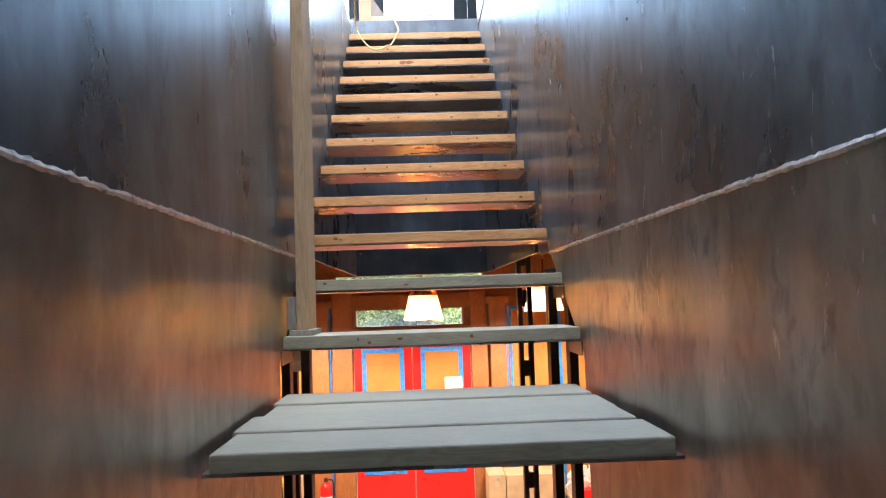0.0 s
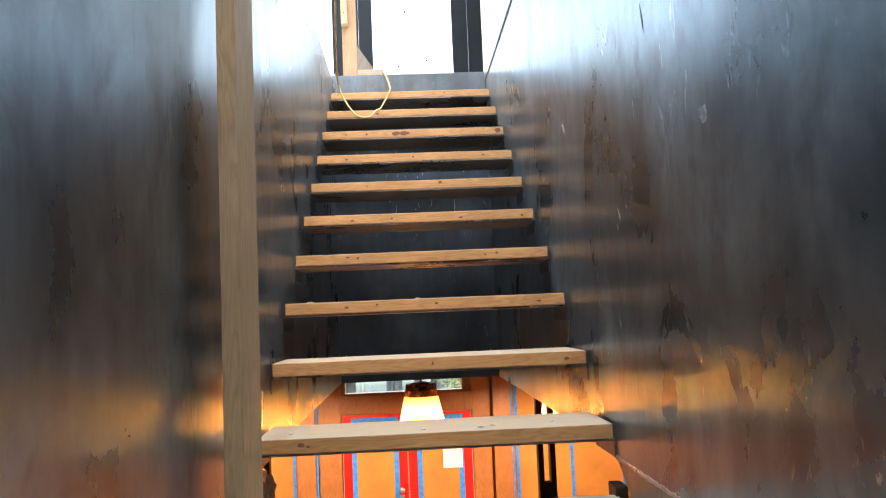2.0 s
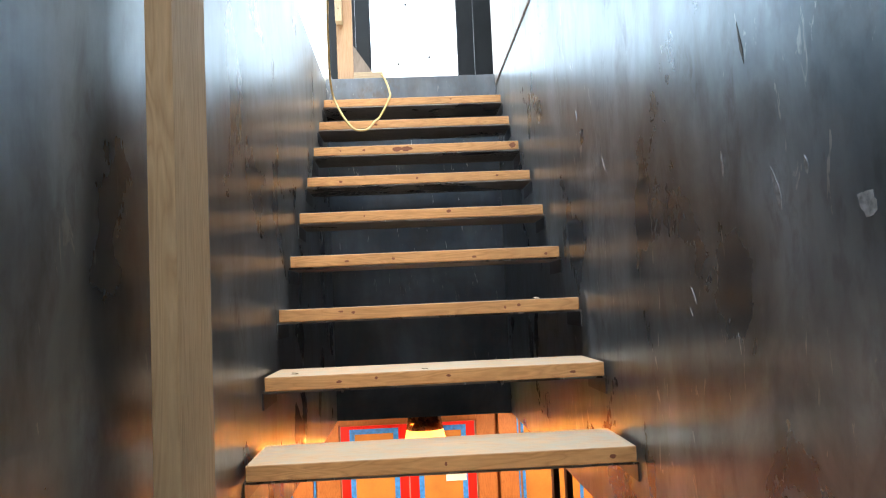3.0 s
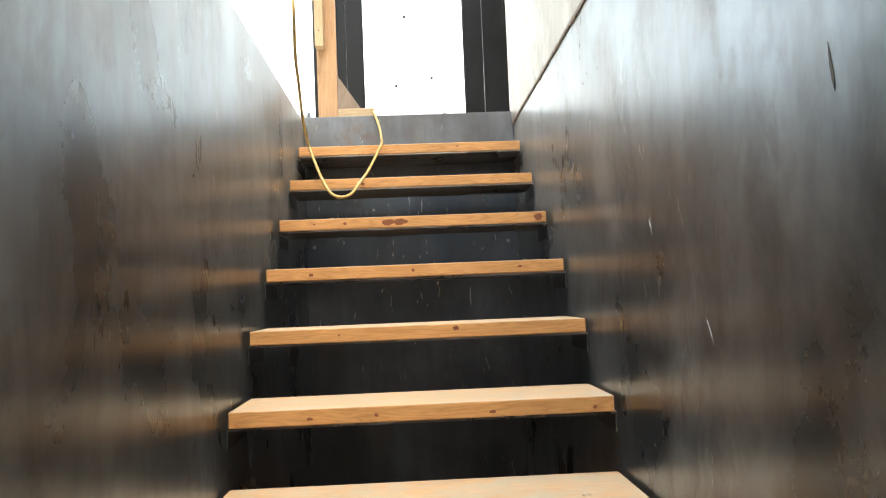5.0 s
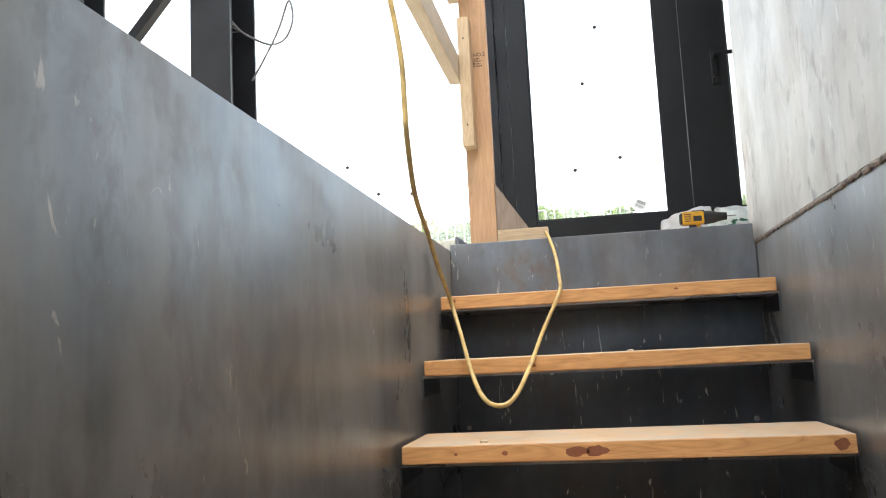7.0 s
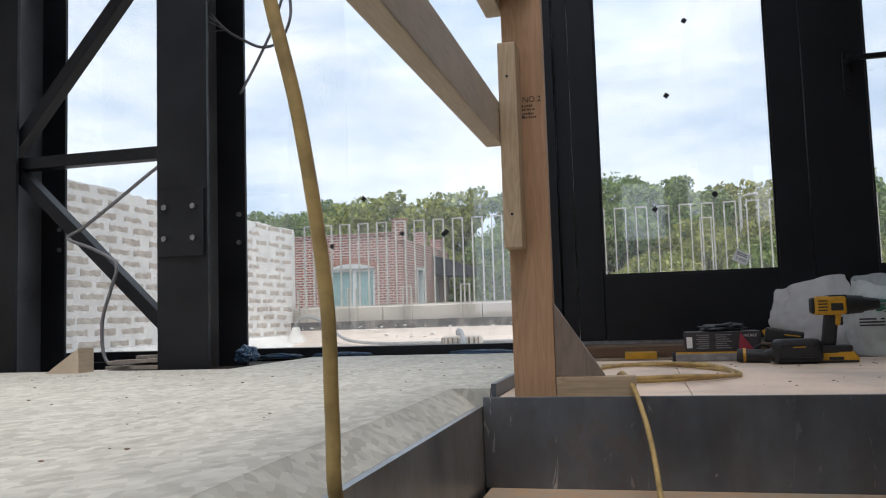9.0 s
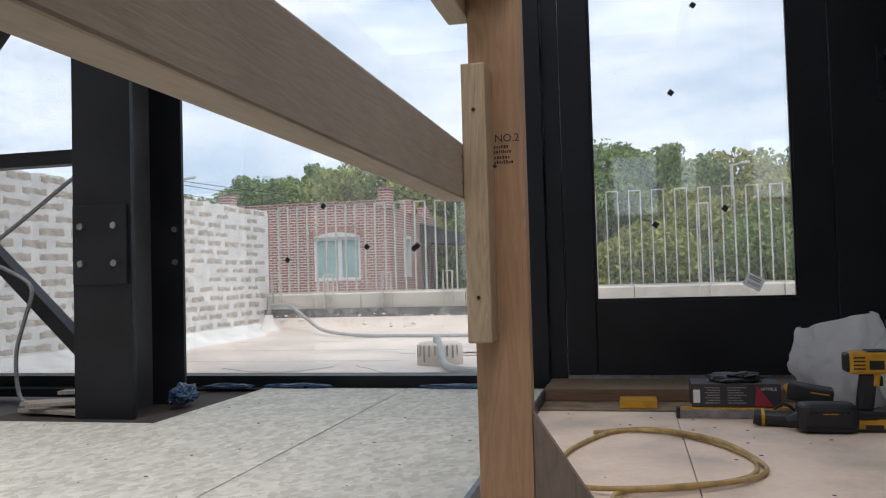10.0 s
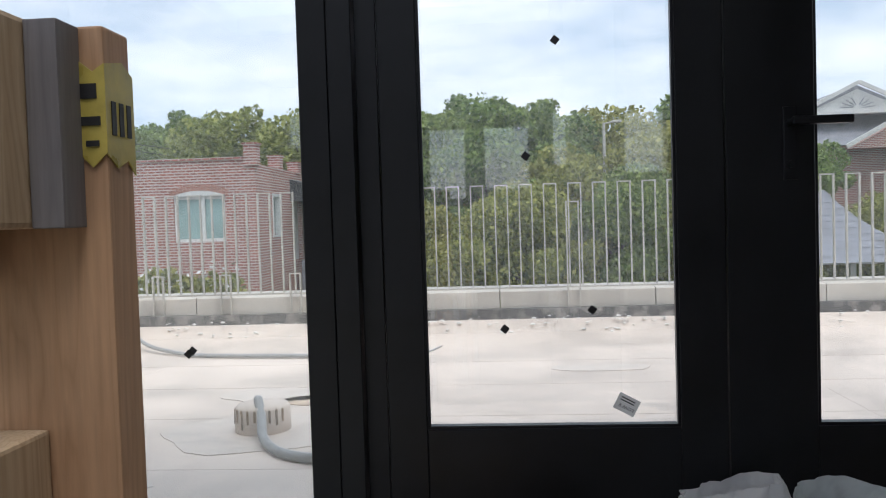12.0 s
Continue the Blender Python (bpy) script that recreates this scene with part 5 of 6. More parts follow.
for k, (x, y, m_) in enumerate(((1.95, 8.0, "bag"), (2.2, 8.1, "clear_bag"), (2.4, 8.0, "bag"))):
    tagged(part("plastic_bag", crumple((x, y, LOW_Z + 0.40), (0.15, 0.14, 0.2), k + 3.0, 3, 0.45), M[m_]), "crumpled pale plastic bag on the low table", "plastic bag", "bags on the table")
tagged(part("red_box", block(1.95, 2.25, 7.72, 7.9, LOW_Z + 0.242, LOW_Z + 0.34, 0.006), M["red"]), "small red box on the low table", "box")
sh = thing("storage_shelf", (-2.4, 8.2, LOW_Z), "low open shelf with boxes and papers", "shelf")
part("shelf_board", block(-2.7, -1.45, 8.0, 8.5, LOW_Z + 0.22, LOW_Z + 0.25, 0.003), M["card"], sh)
for lx in (-2.66, -1.49):
    part("shelf_side", block(lx - 0.02, lx + 0.02, 8.0, 8.5, LOW_Z, LOW_Z + 0.219), M["card"], sh)
for x0, x1, h, m_, lb in ((-2.62, -2.2, 0.18, "white", "stack of white papers on the low shelf"), (-2.15, -1.75, 0.26, "yellow", "yellow box on the low shelf"), (-1.72, -1.52, 0.34, "card", "open pale carton on the low shelf")):
    s_ = thing("shelf_box", (x0, 8.1, LOW_Z + 0.25), lb, "box", "goods on the shelf")
    part("carton", block(x0, x1, 8.05, 8.4, LOW_Z + 0.2502, LOW_Z + 0.25 + h, 0.006), M[m_], s_)
    part("print_panel", block(x0 + 0.06, x1 - 0.06, 8.046, 8.0495, LOW_Z + 0.30, LOW_Z + 0.20 + h), M["box_black"], s_)
fe = thing("fire_extinguisher", (-1.30, 8.35, LOW_Z), "red fire extinguisher standing beside the doors", "extinguisher")
part("cylinder", lathe([(0.075, LOW_Z), (0.08, LOW_Z + 0.02), (0.08, LOW_Z + 0.36), (0.05, LOW_Z + 0.42), (0.02, LOW_Z + 0.44)], 20, (-1.30, 8.35, 0)), M["red"], fe)
part("label", lathe([(0.081, LOW_Z + 0.12), (0.0812, LOW_Z + 0.26), (0.0805, LOW_Z + 0.261)], 20, (-1.30, 8.35, 0)), M["white"], fe)
part("valve", block(-1.325, -1.275, 8.33, 8.37, LOW_Z + 0.44, LOW_Z + 0.49, 0.004), M["rubber"], fe)
part("hose", tube([(-1.27, 8.35, LOW_Z + 0.47), (-1.21, 8.33, LOW_Z + 0.45), (-1.20, 8.32, LOW_Z + 0.3), (-1.215, 8.32, LOW_Z + 0.18)], 0.01, 8), M["rubber"], fe)

# ---- roof terrace ----
structure("ground", block(-1500, 1500, -1500, 1500, -2.75, -2.70), M["ground"], "street-level ground reaching the horizon", "ground")
structure("roof_deck", block(LEFT_X + 0.002, 9.0, GLASS_Y + 0.12, 9.0, 1.9, DECK_Z), M["roof"], "pale tan membrane roof terrace", "roof deck")
structure("roof_upstand", prism([(8.84, DECK_Z), (9.18, DECK_Z + 0.05), (9.30, DECK_Z + 0.14), (9.75, DECK_Z + 0.14), (9.75, DECK_Z - 0.3), (8.84, DECK_Z - 0.3)], "x", LEFT_X + 0.002, 9.0), M["roof"], "sloped membrane upstand at the terrace edge", "roof edge")
structure("roof_upstand_left", prism([(LEFT_X + 0.001, DECK_Z + 0.10), (LEFT_X + 0.10, DECK_Z + 0.05), (LEFT_X + 0.22, DECK_Z + 0.001), (LEFT_X + 0.001, DECK_Z - 0.02)], "y", GLASS_Y + 0.12, 9.2), M["wash"], "white membrane fillet along the brick wall", "roof edge")
seam_rng = random.Random(3)
seams = bmesh.new()
for y in (5.9, 6.72, 7.45, 8.2):
    box(seams, LEFT_X + 0.25, 9.0, y, y + 0.008, DECK_Z, DECK_Z + 0.0012)
for x, y0, y1 in ((-2.4, 5.2, 8.2), (-0.9, 7.45, 8.8), (1.6, 5.2, 7.45), (3.2, 6.72, 8.8)):
    box(seams, x, x + 0.008, y0, y1, DECK_Z, DECK_Z + 0.0012)
structure("roof_seams", seams, M["roof"], "welded laps in the roof membrane", "roof seam")
M["stain"] = paint("dried_puddle_stain", (0.56, 0.44, 0.33), 0.75, 0, 0.3, 8, 50, 0.2)
M["patch"] = paint("new_membrane_patch", (0.68, 0.60, 0.53), 0.6, 0, 0.08, 8, 60, 0.1)
for x, y, a, b in ((-1.25, 6.45, 0.42, 0.34), (-1.35, 7.25, 0.32, 0.18), (-1.05, 7.1, 0.25, 0.12), (-1.7, 5.7, 0.3, 0.16), (0.5, 7.9, 0.3, 0.12), (-2.1, 6.4, 0.3, 0.25)):
    o = []
    for k in range(22):
        q = 2 * math.pi * k / 22
        r = 1 + 0.22 * noise.noise(Vector((math.cos(q) * 1.5 + x, math.sin(q) * 1.5 + y, 0)))
        o.append((x + a * r * math.cos(q), y + b * r * math.sin(q)))
    structure("roof_patch", prism(o, "z", DECK_Z + 0.0005, DECK_Z + 0.004), M["patch"] if a > 0.28 else M["stain"], "pale repair patch on the roof membrane", "roof patch")
flash = structure("flashing", block(LEFT_X + 0.002, 9.0, 9.30, 9.40, 2.385, 2.470), M["flash"], "dark bitumen flashing under the coping", "flashing")
cop = structure("coping", bmesh.new(), M["coping"], "pale metal coping along the terrace edge", "coping")
xs_ = [LEFT_X + 0.004, -2.62, -1.62, -0.125, 1.10, 2.40, 3.7, 5.0, 6.5, 9.0]
for a, b in zip(xs_, xs_[1:]):
    part("coping_piece", prism([(9.36, 2.472), (9.36, 2.602), (9.375, 2.61), (9.72, 2.625), (9.72, 2.48)], "x", a + 0.004, b - 0.004), M["coping"], cop)


deb = bmesh.new()
for k in range(420):
    x = LEFT_X + 0.05 + 8.0 * seam_rng.random()
    a = 0.004 + 0.012 * seam_rng.random() ** 2
    y = 9.26 - 0.10 * seam_rng.random() ** 2
    bmesh.ops.create_icosphere(deb, subdivisions=1, radius=a, matrix=Matrix.Translation((x, y, DECK_Z + 0.062 + (y - 9.18) * 0.75 + (0.05 if y > 9.22 else 0.0) * seam_rng.random())) @ Matrix.Diagonal((1.5, 1, 0.6, 1)))
tagged(part("mortar_crumbs", deb, M["wash"]), "pale mortar crumbs along the flashing", "debris", kind="stuff")


def fence():
    f = thing("terrace_fence", (0, 9.5, 2.61), "pale metal fence of hairpin pickets on the coping", "fence")

    def hairpin(x, z0, z1, y, w=0.10, name="picket"):
        bm = bmesh.new()
        box(bm, x - 0.0048, x + 0.0048, y - 0.015, y + 0.015, z0, z1)
        box(bm, x + w - 0.0048, x + w + 0.0048, y - 0.015, y + 0.015, z0, z1)
        box(bm, x + 0.0048, x + w - 0.0048, y - 0.015, y + 0.015, z1 - 0.0096, z1)
        part(name, bm, M["fence"], f)

    x = -3.494
    while x < 6.5:
        hairpin(x, 2.612, 3.462, 9.5)
        x += 0.197
    for x in (-3.50, -2.97, -2.40, -1.82, 1.9, 3.4):
        hairpin(x, 2.46, 2.80, 9.335, 0.085, "fixing_bracket")
    hairpin(0.415, 2.46, 3.31, 9.335, 0.095, "fixing_bracket")
    part("base_rail", block(LEFT_X + 0.05, 6.6, 9.482, 9.518, 2.611, 2.628), M["fence"], f)


fence()
dr = thing("roof_drain", (-1.19, 6.5, DECK_Z), "round tan roof drain dome with drips", "roof drain")
part("collar", lathe([(0.128, DECK_Z), (0.125, DECK_Z + 0.11), (0.112, DECK_Z + 0.125), (0.02, DECK_Z + 0.127)], 26, (-1.20, 6.5, 0)), M["roof"], dr)
for k in range(9):
    q = -2.6 + 0.26 * k
    h = 0.04 + 0.05 * seam_rng.random()
    part("drip", bar((-1.20 + 0.1285 * math.cos(q), 6.5 + 0.1285 * math.sin(q), DECK_Z + 0.115), (-1.20 + 0.1295 * math.cos(q), 6.5 + 0.1295 * math.sin(q), DECK_Z + 0.115 - h), 0.010, 0.003), M["mud"], dr)
M["hose"] = paint("grey_hose", (0.36, 0.37, 0.37), 0.5, 0, 0.15, 30, 90)
part("hose", tube([(-1.22, 6.52, DECK_Z + 0.10), (-1.21, 6.47, DECK_Z + 0.15), (-1.17, 6.38, DECK_Z + 0.10), (-1.10, 6.20, DECK_Z + 0.028), (-0.92, 6.00, DECK_Z + 0.022), (-0.6, 5.95, DECK_Z + 0.022), (0.0, 6.0, DECK_Z + 0.022)], 0.021, 10), M["hose"], dr)
h2 = thing("roof_hose", (-2.4, 8.6, DECK_Z), "grey hose from a wall outlet along the terrace", "hose")
part("hose", tube([(-3.43, 9.1, DECK_Z + 0.12), (-3.43, 9.1, DECK_Z + 0.20), (-3.36, 9.08, DECK_Z + 0.27), (-3.20, 9.05, DECK_Z + 0.26), (-3.02, 9.0, DECK_Z + 0.15), (-2.80, 8.85, DECK_Z + 0.05), (-2.4, 8.6, DECK_Z + 0.02), (-2.0, 8.5, DECK_Z + 0.02), (-1.5, 8.45, DECK_Z + 0.02), (-1.2, 8.45, DECK_Z + 0.02)], 0.015, 10), M["hose"], h2)
part("thin_end", tube([(-1.2, 8.45, DECK_Z + 0.02), (-0.9, 8.47, DECK_Z + 0.01), (-0.66, 8.55, DECK_Z + 0.01), (-0.55, 8.7, DECK_Z + 0.03)], 0.007, 8), M["hose"], h2)
part("outlet_boot", lathe([(0.13, DECK_Z + 0.0), (0.10, DECK_Z + 0.05), (0.05, DECK_Z + 0.12), (0.035, DECK_Z + 0.18)], 18, (-3.43, 9.1, 0)), M["wash"], h2, "white cone boot round the outlet")

# ---- white brick wall of the terrace ----
brick_wall = structure("wall_terrace", block(LEFT_X - 0.28, LEFT_X - 0.001, GLASS_Y + 0.10, 9.42, 1.9, 3.40), M["wash"], "limewashed brick wall beside the terrace", "wall")
ragged = bmesh.new()
y = 5.81
while y < 9.40:
    w = 0.05 + 0.09 * seam_rng.random()
    box(ragged, LEFT_X - 0.27, LEFT_X - 0.003, y, min(y + w, 9.41), 3.40, 3.402 + 0.025 * seam_rng.random())
    y += w + 0.003
part("wall_pier", block(LEFT_X - 0.278, LEFT_X - 0.0015, GLASS_Y + 0.105, 5.80, 3.401, 5.40), M["wash"], brick_wall)
part("mortar_cap", ragged, M["wash"], brick_wall)


def brick_mesh(seed):
    r = random.Random(seed)
    top, bot = [], []
    n = 9
    ln, h = 0.18 + 0.08 * r.random(), 0.030 + 0.012 * r.random()
    slope = 0.012 * (r.random() - 0.5)
    for k in range(n):
        u = (k / (n - 1) - 0.5) * ln
        top.append((u, h / 2 + 0.016 * (r.random() - 0.5) + slope * (u / ln)))
        bot.append((u, -h / 2 + 0.013 * (r.random() - 0.5) + slope * (u / ln)))
    bm = prism(top + bot[::-1], "x", 0.0, 0.0045)
    me = bpy.data.meshes.new("brick")
    bm.to_mesh(me)
    bm.free()
    me.materials.append(M["tan_brick"])
    return me


BRICKS = [brick_mesh(k) for k in range(14)]


def lay_bricks(parent, y0, y1, z0, z1, x):
    row = 0
    z = z0
    while z < z1:
        y = y0 + 0.15 * (row % 2)
        while y < y1:
            if seam_rng.random() > 0.05:
                ob = new("brick", seam_rng.choice(BRICKS))
                ob.parent = parent
                ob.location = (x, y + 0.03 * (seam_rng.random() - 0.5), z + 0.006 * (seam_rng.random() - 0.5))
                ob.rotation_euler = (0.03 * (seam_rng.random() - 0.5), 0, 0)
            y += 0.285
        z += 0.0775
        row += 1
    return row


# ---- far buildings ----
def brickwork():
    m, n, l, b = start("red_brickwork")
    tc = n.new("ShaderNodeTexCoord")
    sx = n.new("ShaderNodeSeparateXYZ")
    l.new(tc.outputs["Object"], sx.inputs[0])
    ad = n.new("ShaderNodeMath")
    l.new(sx.outputs["X"], ad.inputs[0])
    l.new(sx.outputs["Y"], ad.inputs[1])
    cv = n.new("ShaderNodeCombineXYZ")
    l.new(ad.outputs[0], cv.inputs[0])
    l.new(sx.outputs["Z"], cv.inputs[1])
    bt = n.new("ShaderNodeTexBrick")
    bt.inputs["Scale"].default_value = 1.0
    bt.inputs["Brick Width"].default_value, bt.inputs["Row Height"].default_value = 0.24, 0.085
    bt.inputs["Mortar Size"].default_value = 0.017
    bt.inputs["Color1"].default_value, bt.inputs["Color2"].default_value = (0.46, 0.14, 0.095, 1), (0.30, 0.09, 0.065, 1)
    bt.inputs["Mortar"].default_value = (0.66, 0.57, 0.51, 1)
    l.new(cv.outputs[0], bt.inputs["Vector"])
    nz = noise_tex(n, l, tc.outputs["Object"], 1.4, 6, 0.6)
    c = mixc(n, l, 0.45, bt.outputs["Color"], ramp(n, l, nz, [(0.3, grey(0.6)), (0.7, grey(1.0))]), "MULTIPLY")
    l.new(c, b.inputs["Base Color"])
    b.inputs["Roughness"].default_value = 0.85
    bump(n, l, b, bt.outputs["Fac"], -0.4, 0.01)
    return m


M["brick"] = brickwork()
M["teal"] = paint("curtained_glass", (0.36, 0.52, 0.49), 0.15, 0, 0.12, 1.5, 20, 0.02)
M["slate"] = paint("grey_roofing", (0.26, 0.27, 0.30), 0.7, 0, 0.15, 3, 20, 0.3)
M["dark_awning"] = paint("dark_awning", (0.04, 0.045, 0.05), 0.7)
M["arch"] = paint("pale_arch_brick", (0.50, 0.24, 0.18), 0.85, 0, 0.25, 9, 40, 0.3)
BY, BX = 27.0, -7.58
bb = thing("brick_building", (-11, BY, -2.7), "red brick building with piers and white sash windows", "building")
wins = [(-10.15, -8.55, 2.74, 4.15), (-13.25, -11.75, 2.74, 4.15)]
part("wall", wall_y(BY, BY + 0.3, -13.7, BX, -2.7, 5.2, wins), M["brick"], bb)
sw = bmesh.new()
for a, b, c, d in cells(BY + 0.3, 33.5, -2.7, 5.05, [(28.7, 29.6, 2.85, 4.2), (31.2, 32.4, 1.9, 4.3)]):
    box(sw, BX - 0.3, BX, a, b, c, d)
part("wall", sw, M["brick"], bb)
part("wall", block(-14.0, -13.7, BY, 33.5, -2.7, 5.2), M["brick"], bb)
part("wall", block(-13.7, BX, 33.2, 33.5, -2.7, 5.0), M["brick"], bb)
part("roof", block(-13.7, BX - 0.3, BY + 0.3, 33.2, 4.75, 4.85), M["slate"], bb)
part("parapet_cap", block(-13.9, BX + 0.02, BY - 0.05, BY + 0.32, 5.2, 5.27), M["brick"], bb)
for x, y, z in ((-13.2, BY + 0.15, 5.62), (BX - 0.12, BY + 0.12, 5.62), (BX - 0.1, 29.6, 5.42), (BX - 0.1, 32.0, 5.36)):
    pr = part("pier", block(x - 0.2, x + 0.2, y - 0.2, y + 0.2, 5.0, z), M["brick"], bb)
    part("pier_cap", block(x - 0.24, x + 0.24, y - 0.24, y + 0.24, z, z + 0.06), M["brick"], pr)
for x0, x1, z0, z1 in wins:
    w = part("window", block(x0 + 0.05, x1 - 0.05, BY + 0.16, BY + 0.18, z0 + 0.05, z1), M["teal"], bb, "sash window with pale teal blinds")
    for a, b, c, d in ((x0, x0 + 0.09, z0, z1), (x1 - 0.09, x1, z0, z1), (x0 + 0.09, x1 - 0.09, z1 - 0.12, z1), (x0 + 0.09, x1 - 0.09, z0, z0 + 0.09), ((x0 + x1) / 2 + 0.02, (x0 + x1) / 2 + 0.14, z0 + 0.09, z1 - 0.12), (x0 - 0.05, x1 + 0.05, z0 - 0.08, z0)):
        part("window_frame", block(a, b, BY + 0.07, BY + 0.15, c, d), M["white"], w, "white window frame")
    seg = [(x0 - 0.02, z1 - 0.02), (x1 + 0.02, z1 - 0.02)] + [((x0 + x1) / 2 + u * (x1 - x0) / 2, z1 + 0.15 * (1 - u * u)) for u in [1 - q / 6 for q in range(13)]]
    part("arch_head", prism(seg, "y", BY - 0.014, BY - 0.003), M["white"], w, "white arched window head")
    for k in range(17):
        u = (k - 8) / 8
        bm = block(-0.045, 0.045, BY - 0.02, BY + 0.05, 0.0, 0.20)
        bm.transform(pose((x0 + x1) / 2 + u * (x1 - x0 + 0.1) / 2, 0, z1 + 0.16 * (1 - u * u) - 0.02, 0, 14 * u, 0))
        part("arch_brick", bm, M["arch"], w)
part("window", block(BX - 0.2, BX - 0.17, 28.75, 29.55, 2.9, 4.2), M["teal"], bb, "narrow side window")
for a, b, c, d in ((28.7, 28.8, 2.85, 4.2), (29.5, 29.6, 2.85, 4.2), (28.8, 29.5, 4.1, 4.2), (28.65, 29.65, 2.78, 2.85)):
    part("window_frame", block(BX - 0.16, BX + 0.02, a, b, c, d), M["white"], bb, "white window frame")
part("door", block(BX - 0.2, BX - 0.15, 31.2, 32.4, 1.9, 4.3), M["white"], bb, "white side door")
part("awning", prism([(BX + 0.002, 4.75), (BX + 1.3, 4.35), (BX + 1.3, 3.95), (BX + 0.002, 4.0)], "y", 30.9, 32.8), M["dark_awning"], bb, "dark fabric awning")
for k in range(12):
    part("step", block(BX + 0.3 + 0.25 * k, BX + 0.6 + 0.25 * k, 31.0, 32.6, -2.7, 1.9 - 0.36 * k), M["slate"], bb)

hs = thing("gabled_house", (17, 45, -2.7), "brick house with a grey roof and white pediment", "house")
part("wall", block(14.0, 22.0, 45.0, 52.0, -2.7, 6.3), M["brick"], hs)
part("roof", prism([(14.8, 8.0), (17.7, 9.35), (20.6, 8.0)], "y", 46.0, 54.0), M["slate"], hs)
part("pediment", prism([(15.3, 8.0), (17.7, 9.1), (20.1, 8.0)], "y", 45.8, 45.95), M["white"], hs, "white boarded pediment with a fan")
part("trim", prism([(14.6, 7.85), (20.8, 7.85), (20.8, 8.02), (14.6, 8.02)], "y", 45.6, 46.2), M["white"], hs)
part("lower_roof", prism([(45.0 - 0.6, 6.2), (48.0, 8.0), (52.0, 6.2)], "x", 13.6, 22.4), M["slate"], hs)
for s in (1, -1):
    part("eaves_board", bar((17.7 + s * 3.1, 45.6, 7.9), (17.7, 45.6, 9.42), 0.2, 0.14, 0, (0, 1, 0)), M["white"], hs)
part("gable", prism([(16.6, 6.0), (19.6, 7.6), (22.4, 6.0)], "y", 44.0, 45.0), M["brick"], hs)
part("gable_trim", bar((16.4, 43.95, 6.1), (19.6, 43.95, 7.85), 0.2, 0.14, 0, (0, 1, 0)), M["white"], hs)
for k in range(9):
    q = math.pi * (k + 0.5) / 9
    part("fan_slat", bar((17.7 + 0.25 * math.cos(q), 45.78, 8.12 + 0.2 * math.sin(q)), (17.7 + 0.85 * math.cos(q), 45.78, 8.12 + 0.55 * math.sin(q)), 0.05, 0.03), M["slate"], hs)

gz = thing("garden_pavilion", (10.6, 30, -2.7), "pavilion with a pale blue-grey shingled pyramid roof", "pavilion")
apex = Vector((10.05, 30.0, 3.75))
for k in range(11):
    z1, z0 = 3.75 - 0.2 * k, 3.75 - 0.2 * (k + 1)
    r1, r0 = 0.06 + 0.17 * k + 0.012 * k * k, 0.06 + 0.17 * (k + 1) + 0.012 * (k + 1) ** 2 + 0.03
    bm = bmesh.new()
    a = [bm.verts.new((10.05 + r1 * math.cos(q), 30 + r1 * math.sin(q), z1)) for q in [math.pi / 4 + math.pi / 2 * s for s in range(4)]]
    b = [bm.verts.new((10.05 + r0 * math.cos(q), 30 + r0 * math.sin(q), z0)) for q in [math.pi / 4 + math.pi / 2 * s for s in range(4)]]
    for s in range(4):
        bm.faces.new((a[s], b[s], b[(s + 1) % 4], a[(s + 1) % 4]))
    bm.faces.new(b)
    bm.faces.new(a[::-1])
    part("shingle_course", bm, M["slate"], gz)
for sx in (-1, 1):
    for sy in (-1, 1):
        part("post", block(10.05 + sx * 1.5 - 0.1, 10.05 + sx * 1.5 + 0.1, 30 + sy * 1.5 - 0.1, 30 + sy * 1.5 + 0.1, -2.7, 1.7), M["white"], gz)
part("eaves_beam", block(8.4, 11.7, 28.4, 31.6, 1.45, 1.56), M["white"], gz)

sl = thing("street_lamp", (3.4, 32.2, -2.7), "grey street lamp on a tall slim pole", "street lamp")
part("pole", rod(bmesh.new(), (3.38, 32.2, -2.7), (3.44, 32.2, 6.42), 0.085, 12, 0.05), M["fence"], sl)
part("arm", rod(bmesh.new(), (3.44, 32.2, 6.38), (3.80, 32.2, 6.46), 0.03, 8), M["fence"], sl)
part("head", block(3.72, 4.05, 32.1, 32.3, 6.40, 6.50, 0.03), M["fence"], sl)
up = thing("utility_pole", (-20.3, 35, -2.7), "wooden utility pole with crossarm and transformer", "utility pole")
part("pole", rod(bmesh.new(), (-20.3, 35, -2.7), (-20.3, 35, 7.85), 0.14, 10, 0.11), M["grey_wood"], up)
part("crossarm", bar((-20.35, 34.9, 7.35), (-18.8, 34.9, 7.48), 0.1, 0.1), M["fence"], up)
part("brace", bar((-20.2, 34.9, 6.5), (-19.4, 34.9, 7.4), 0.06, 0.06), M["fence"], up)
part("transformer", rod(bmesh.new(), (-20.62, 34.9, 6.15), (-20.62, 34.9, 6.75), 0.2, 14), M["fence"], up)
for k, (za, zb, ya) in enumerate(((7.45, 4.9, 60), (7.3, 4.4, 60), (6.9, 4.0, 55), (6.2, 5.6, 40), (5.9, 5.3, 40))):
    for s, x1 in ((1, 6.0 - 4 * k), (-1, -45.0)):
        pts = [(-20.0 + (x1 + 20.0) * u, 35 + (ya - 35) * u * (s > 0), za + (zb - za) * u * (s > 0) - 1.2 * u * (1 - u)) for u in [j / 6 for j in range(7)]]
        part("wire", tube(pts, 0.014, 4), M["rubber"], up)

